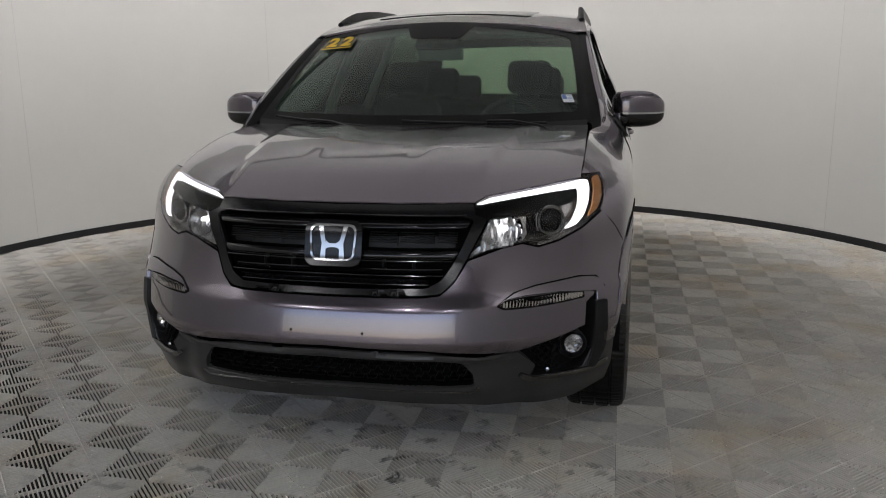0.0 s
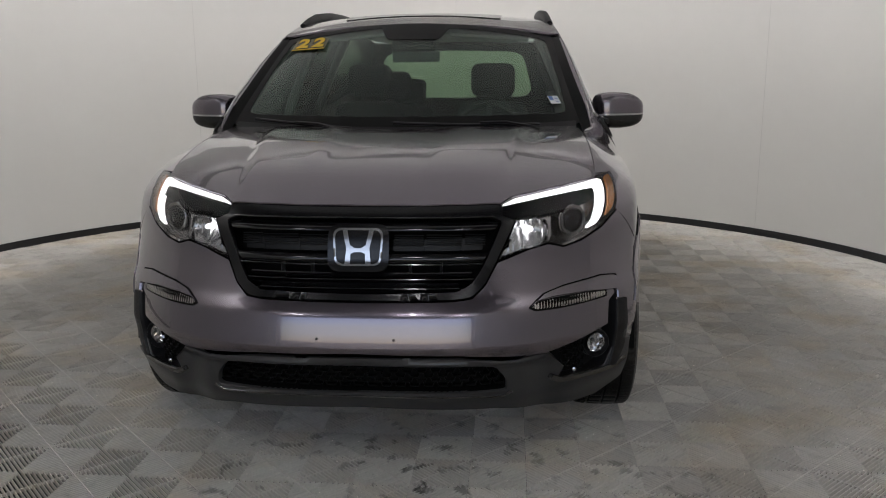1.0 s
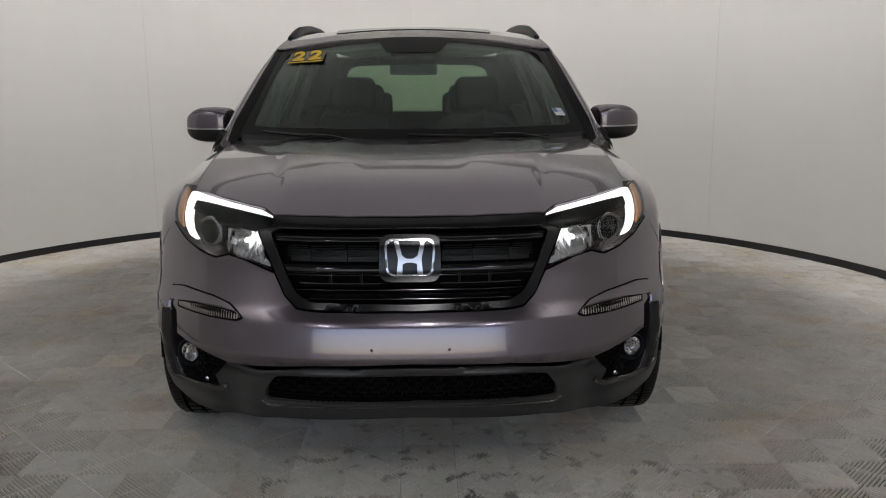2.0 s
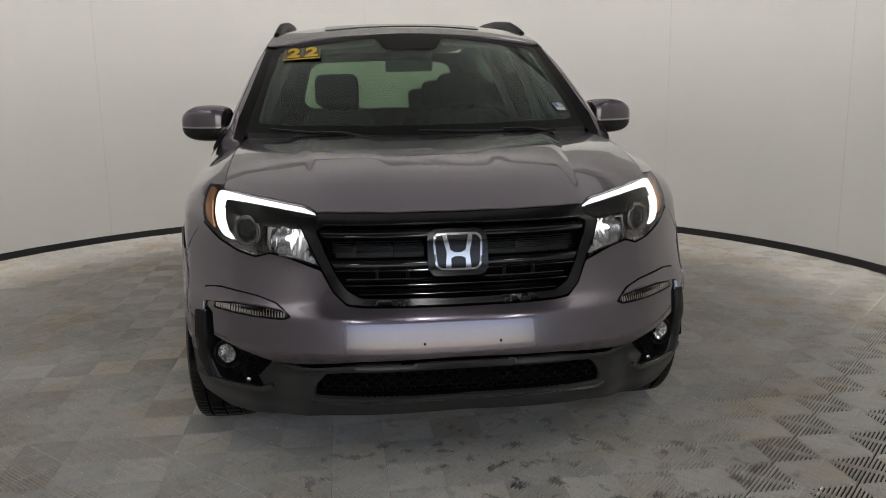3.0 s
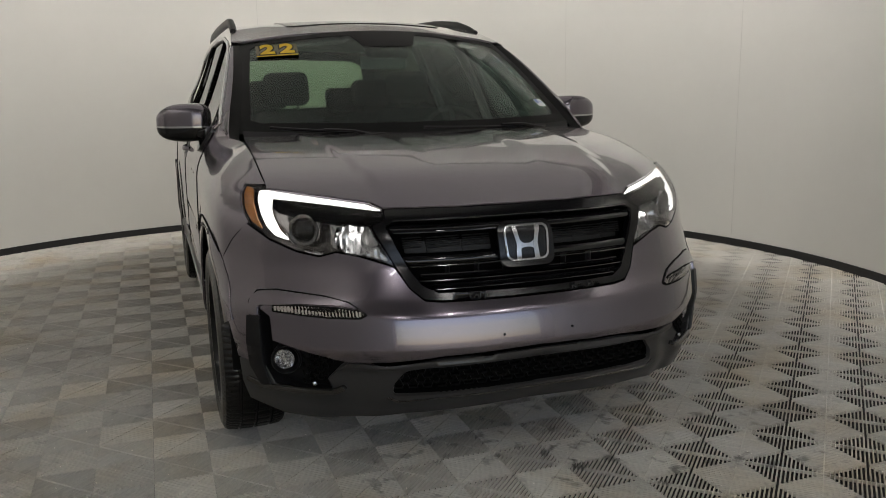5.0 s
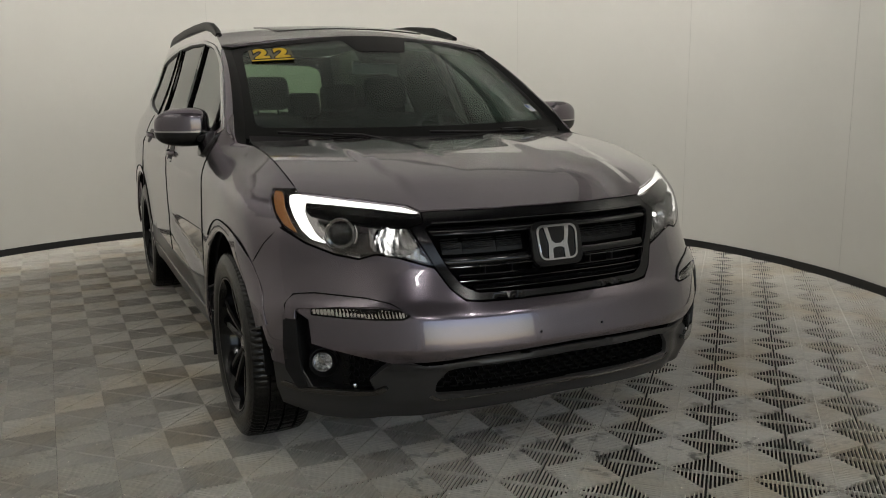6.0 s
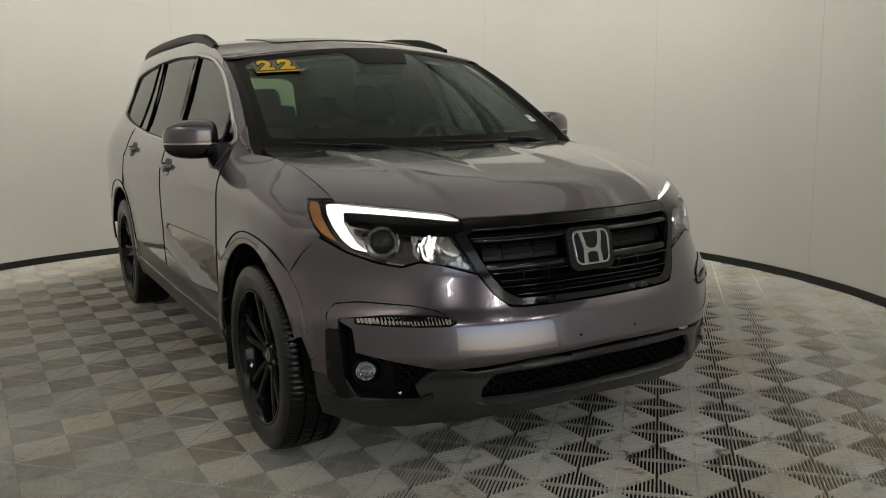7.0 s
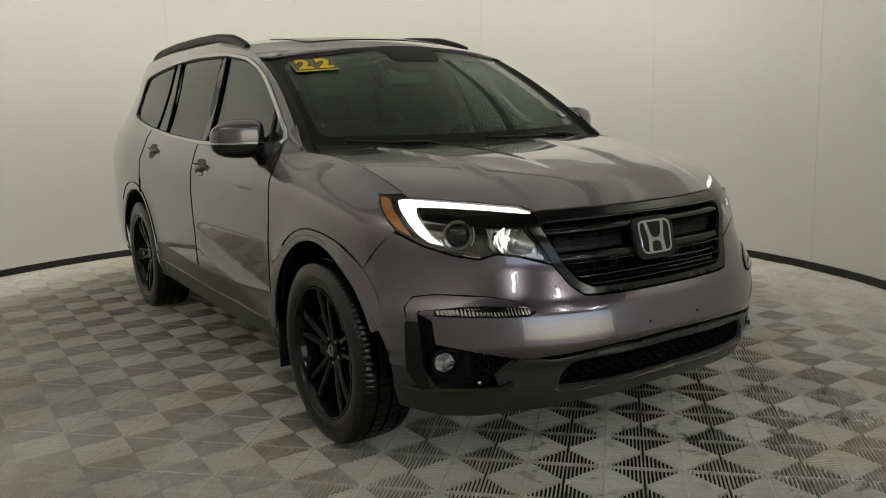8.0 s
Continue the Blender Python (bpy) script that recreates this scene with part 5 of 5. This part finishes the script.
part("dashboard", patch(dash, [(-0.74, 0.0), (0.74, 0.0), (0.74, 1.0), (-0.74, 1.0)], (0, 0.4, 1), step=0.05, thick=0.03), CABIN, suv, "black dashboard")
part("screen", box(0.24, 0.012, 0.13, 0.0, 0.735, 1.05, 0.004, 2, None, None), GLOSS_BLACK, suv)
part("console", box(0.24, 0.9, 0.34, 0, 1.15, 0.60, 0.03), CABIN, suv)
sw = part("steering_wheel", lathe([(0.016 * math.sin(a), 0.182 + 0.016 * math.cos(a)) for a in np.linspace(0, 2 * math.pi, 13)], 48, "y", pose(0.37, 0.86, 1.045, -22)), CABIN, suv, "black steering wheel")
part("steering_hub", box(0.15, 0.05, 0.13, 0, 0, 0, 0.02, 3, None, pose(0.37, 0.85, 1.04, -22)), CABIN, sw)
for a in (0, 180, 270):
    part("steering_spoke", box(0.11, 0.016, 0.03, 0.12, 0, 0, 0.006, 2, None, pose(0.37, 0.855, 1.042, -22) @ pose(0, 0, 0, 0, a, 0)), CABIN, sw)


def seat(name, x, y, w, zb=0.52, top=1.18, rake=16):
    """A car seat with cushion, backrest and headrest on two posts."""
    e = part(name, box(w, 0.50, 0.15, x, y - 0.05, zb + 0.10, 0.05, 3), CLOTH, suv, "dark cloth car seat")
    h = top - zb - 0.10
    b = box(w, 0.14, h, 0, 0, h / 2, 0.055, 4)
    for v in b.verts:
        v.co.x *= 1 - 0.22 * max(0, (v.co.z / h - 0.55)) / 0.45
    bmesh.ops.transform(b, matrix=pose(x, y + 0.20, zb + 0.12, -rake), verts=b.verts)
    part("backrest", b, CLOTH, e)
    m = pose(x, y + 0.20, zb + 0.12, -rake) @ pose(0, 0, h)
    part("headrest", box(0.26, 0.11, 0.19, 0, -0.01, 0.13, 0.045, 4, None, m), CLOTH, e)
    for o in (-0.06, 0.06):
        part("headrest_post", box(0.012, 0.012, 0.10, o, 0, 0.03, 0.003, 1, None, m), DARK_CHROME, e)
    return e


for s in (1, -1):
    seat("front_seat", s * 0.37, 1.30, 0.50, 0.50, 1.20)
    seat("middle_seat", s * 0.36, 2.20, 0.48, 0.55, 1.16)
    seat("rear_seat", s * 0.33, 3.02, 0.46, 0.62, 1.10)
vm = part("rear_view_mirror", box(0.24, 0.03, 0.060, 0, 0, 0, 0.014, 3, None, pose(0.0, 0.90, 1.445, 12, 0, 0)), CABIN_GREY, suv, "grey rear-view mirror")
part("mirror_face", box(0.225, 0.004, 0.052, 0, 0.017, 0, 0.0015, 1, None, pose(0.0, 0.90, 1.455, 12, 0, 0)), CHROME, vm)
part("mirror_stem", sweep([(0, 0.89, 1.47), (0, 0.86, 1.50), (0, 0.83, 1.525)], oval(0.012, 0.012, 10)), CABIN, vm)
part("camera_housing", box(0.22, 0.14, 0.05, 0, 0, 0, 0.02, 3, None, pose(0, 0.855, 1.515, 32)), SATIN_BLACK, suv)
for s in (1, -1):
    part("sun_visor", box(0.40, 0.14, 0.018, 0, 0, 0, 0.008, 2, None, pose(s * 0.36, 1.06, 1.555, 14, s * 4, s * 8)), CABIN_GREY, suv)
    post = []
    for v in np.linspace(0.02, 0.98, 10):
        x, y, z = pillar(np.array([0.35]), np.array([v]))
        post.append((s * float(x[0]) * 0.965, float(y[0]) + 0.03, float(z[0]) - 0.02))
    part("pillar_trim", sweep(post, oval(0.035, 0.025, 12)), CABIN_GREY, suv)
    for y, z0_ in ((1.56, 1.10), (2.36, 1.12)):
        xa, xb = float(side(y, z0_)) - 0.07, float(side(y + 0.08, 1.58)) - 0.06
        part("inner_post", sweep([(s * xa, y, z0_), (s * (xa + xb) / 2 + s * 0.012, y + 0.04, 1.36), (s * xb, y + 0.08, 1.60)], oval(0.05, 0.028, 12)), CABIN_GREY, suv)
part("cargo_cover", box(1.2, 0.5, 0.05, 0, 3.45, 0.92, 0.01), CABIN, suv)

# ---- stickers on the windshield ----
def text_mesh(body, size, extrude, shear=0.0, fat=0.006):
    cu = bpy.data.curves.new("text", "FONT")
    cu.body, cu.size, cu.extrude, cu.align_x, cu.align_y, cu.offset, cu.shear = body, size, extrude, "CENTER", "CENTER", fat, shear
    ob = bpy.data.objects.new("text", cu)
    scene.collection.objects.link(ob)
    me = bpy.data.meshes.new_from_object(ob.evaluated_get(bpy.context.evaluated_depsgraph_get()))
    bpy.data.objects.remove(ob)
    return me


def on_shield(x, v, lift):
    p = Vector([float(c) for c in shield(np.float64(x), v)])
    a = Vector([float(c) for c in shield(np.float64(x + 0.01), v)]) - p
    b = Vector([float(c) for c in shield(np.float64(x), v + 0.01)]) - p
    a.normalize()
    n = a.cross(b).normalized()
    b = n.cross(a)
    return Matrix((a, b, n)).transposed().to_4x4(), p + n * lift


def placed(ob, x, v, lift, turn=0.0):
    r, p = on_shield(x, v, lift)
    ob.matrix_basis = Matrix.Translation(p) @ r @ pose(0, 0, 0, 0, 0, turn)
    return ob


LEAN = 0.30


def leaned(b):
    """The same bmesh, sheared so that its sides lean."""
    for v in b.verts:
        v.co.x -= LEAN * v.co.y
    return b


st = placed(part("year_sticker", leaned(box(0.205, 0.115, 0.0012, 0, 0, 0, 0.0004, 1)), STICKER_FILM, suv, "smoky year sticker with yellow numerals"), -0.532, 0.832, 0.0058, -9)
for dx in (-0.045, 0.052):
    for nm, fat, up, mat in (("numeral_outline", 0.012, 0.0010, SATIN_BLACK), ("numeral", 0.006, 0.0022, YELLOW)):
        me = text_mesh("2", 0.128, 0.0006, 0.0, fat)
        for p in me.vertices:
            y = p.co.y * 1.02 + 0.008
            p.co.x = p.co.x * 1.08 + dx - LEAN * y
            p.co.y = y
            p.co.z += up
        part(nm, me, mat, st, "yellow numeral" if mat is YELLOW else "black outline")
part("sticker_line", leaned(box(0.200, 0.010, 0.0012, 0, -0.054, 0.0014, 0.0004, 1)), YELLOW, st)
lb = placed(part("small_label", box(0.050, 0.056, 0.0012, 0, 0, 0, 0.0004, 1), WHITE_LABEL, suv, "small white and blue inspection label"), 0.672, 0.215, 0.0062, 0)
part("label_bar", box(0.020, 0.030, 0.0012, -0.013, 0.010, 0.0012, 0.0004, 1), BLUE_LABEL, lb)
for k in range(4):
    part("label_bar", box(0.018, 0.003, 0.001, 0.012, 0.018 - 0.011 * k, 0.0012, 0.0003, 1), BLUE_LABEL, lb)

# ---- small bits on the floor ----
for x, y, r in ((0.125, -0.395, 0.012), (-1.55, -0.62, 0.014), (1.95, -0.1, 0.008), (-1.05, -1.30, 0.006)):
    b = bmesh.new()
    bmesh.ops.create_icosphere(b, subdivisions=2, radius=r)
    for v in b.verts:
        v.co *= 0.8 + 0.5 * noise.noise(v.co * 90 + Vector((x, y, 0)))
        v.co.z *= 0.35
    o = part("floor_debris", b, DUST)
    o.location = (x, y, r * 0.3)
    tagged(o, "small pale crumb of debris on the tiles", "debris", group="debris on the floor")

# ---- the ribbed tiles ----
P, X_OFF, Y_OFF = TILE_PITCH, TILE_X, TILE_Y
def clip(poly, nx, ny, c):
    """Keeps the part of a polygon where nx*x + ny*y <= c."""
    out = []
    for (x1, y1), (x2, y2) in zip(poly, poly[1:] + poly[:1]):
        d1, d2 = nx * x1 + ny * y1 - c, nx * x2 + ny * y2 - c
        if d1 <= 0:
            out.append((x1, y1))
        if d1 * d2 < 0:
            t = d1 / (d1 - d2)
            out.append((x1 + (x2 - x1) * t, y1 + (y2 - y1) * t))
    return out


def tile_data(sign):
    """Slanting ridges over one square, split by a slim cross bar; sign: which diagonal they follow. Vertices and faces."""
    h = P / 2 - 0.0005
    sq = [(-h, -h), (h, -h), (h, h), (-h, h)]
    r = math.sqrt(0.5)
    n, t = (r, -sign * r), (r, sign * r)
    verts, faces = [], []
    count = 20
    pitch = P * math.sqrt(2) / count
    for i in range(count):
        c = (i - (count - 1) / 2) * pitch
        for a in (1, -1):
            half = clip(sq, a * t[0], a * t[1], -0.0019)
            for lo, hi, z0, z1 in ((-RIB - 0.13, -RIB, -RIDGE, 0.0), (-RIB, RIB, 0.0, 0.0), (RIB, RIB + 0.13, 0.0, -RIDGE)):
                p = clip(clip(half, n[0], n[1], c + hi * pitch), -n[0], -n[1], -c - lo * pitch)
                if len(p) < 3:
                    continue
                k = len(verts)
                for x, y in p:
                    f = ((n[0] * x + n[1] * y - c) / pitch - lo) / (hi - lo)
                    verts.append((x, y, z0 + (z1 - z0) * f))
                faces.append(tuple(range(k, k + len(p))))
    k = len(verts)
    bar = clip(clip(sq, t[0], t[1], 0.0019), -t[0], -t[1], 0.0019)
    m = len(bar)
    verts.extend([(x, y, -0.0004) for x, y in bar])
    verts.extend([(x, y, -RIDGE) for x, y in bar])
    faces.append(tuple(range(k, k + m)))
    faces += [(k + i, k + m + i, k + m + (i + 1) % m, k + (i + 1) % m) for i in range(m)]
    return verts, faces


tiles, rest_v, rest_f, near = [], {1: [], -1: []}, {}, []
data = {}
for sign in (1, -1):
    v, f = tile_data(sign)
    me = bpy.data.meshes.new("floor_tile")
    me.from_pydata(v, [], f)
    me.materials.append(TILE)
    data[sign] = (np.array(v), f, me)
cells = []
for i in range(-32, 32):
    for j in range(-42, 28):
        cx, cy = X_OFF + (i + 0.5) * P, Y_OFF + (j + 0.5) * P
        inside_round = math.hypot(cx - WALL_C[0], cy - WALL_C[1]) < WALL_R + 0.11
        if inside_round and cy > YE or (cy <= YE and XL - 0.08 < cx < XR + 0.08 and cy > HALL_Y + 0.1):
            cells.append((i, j, cx, cy))
cells.sort(key=lambda c: math.hypot((c[2] + 0.7) * 0.8, c[3] + 0.5))
near, rest = cells[:300], cells[300:]
for i, j, cx, cy in near:
    o = new("floor_tile", data[1 if (i + j) % 2 == 0 else -1][2])
    o.location = (cx, cy, 0)
    o.parent = floor
vs, fs, k = [], [], 0
for i, j, cx, cy in rest:
    v, f, _ = data[1 if (i + j) % 2 == 0 else -1]
    vs.append(v + (cx, cy, 0))
    fs += [tuple(a + k for a in q) for q in f]
    k += len(v)
me = bpy.data.meshes.new("floor_tiles")
me.from_pydata(np.concatenate(vs).tolist(), [], fs)
me.materials.append(TILE)
o = new("floor_tiles", me)
o.parent = floor
tagged(o, kind="stuff")
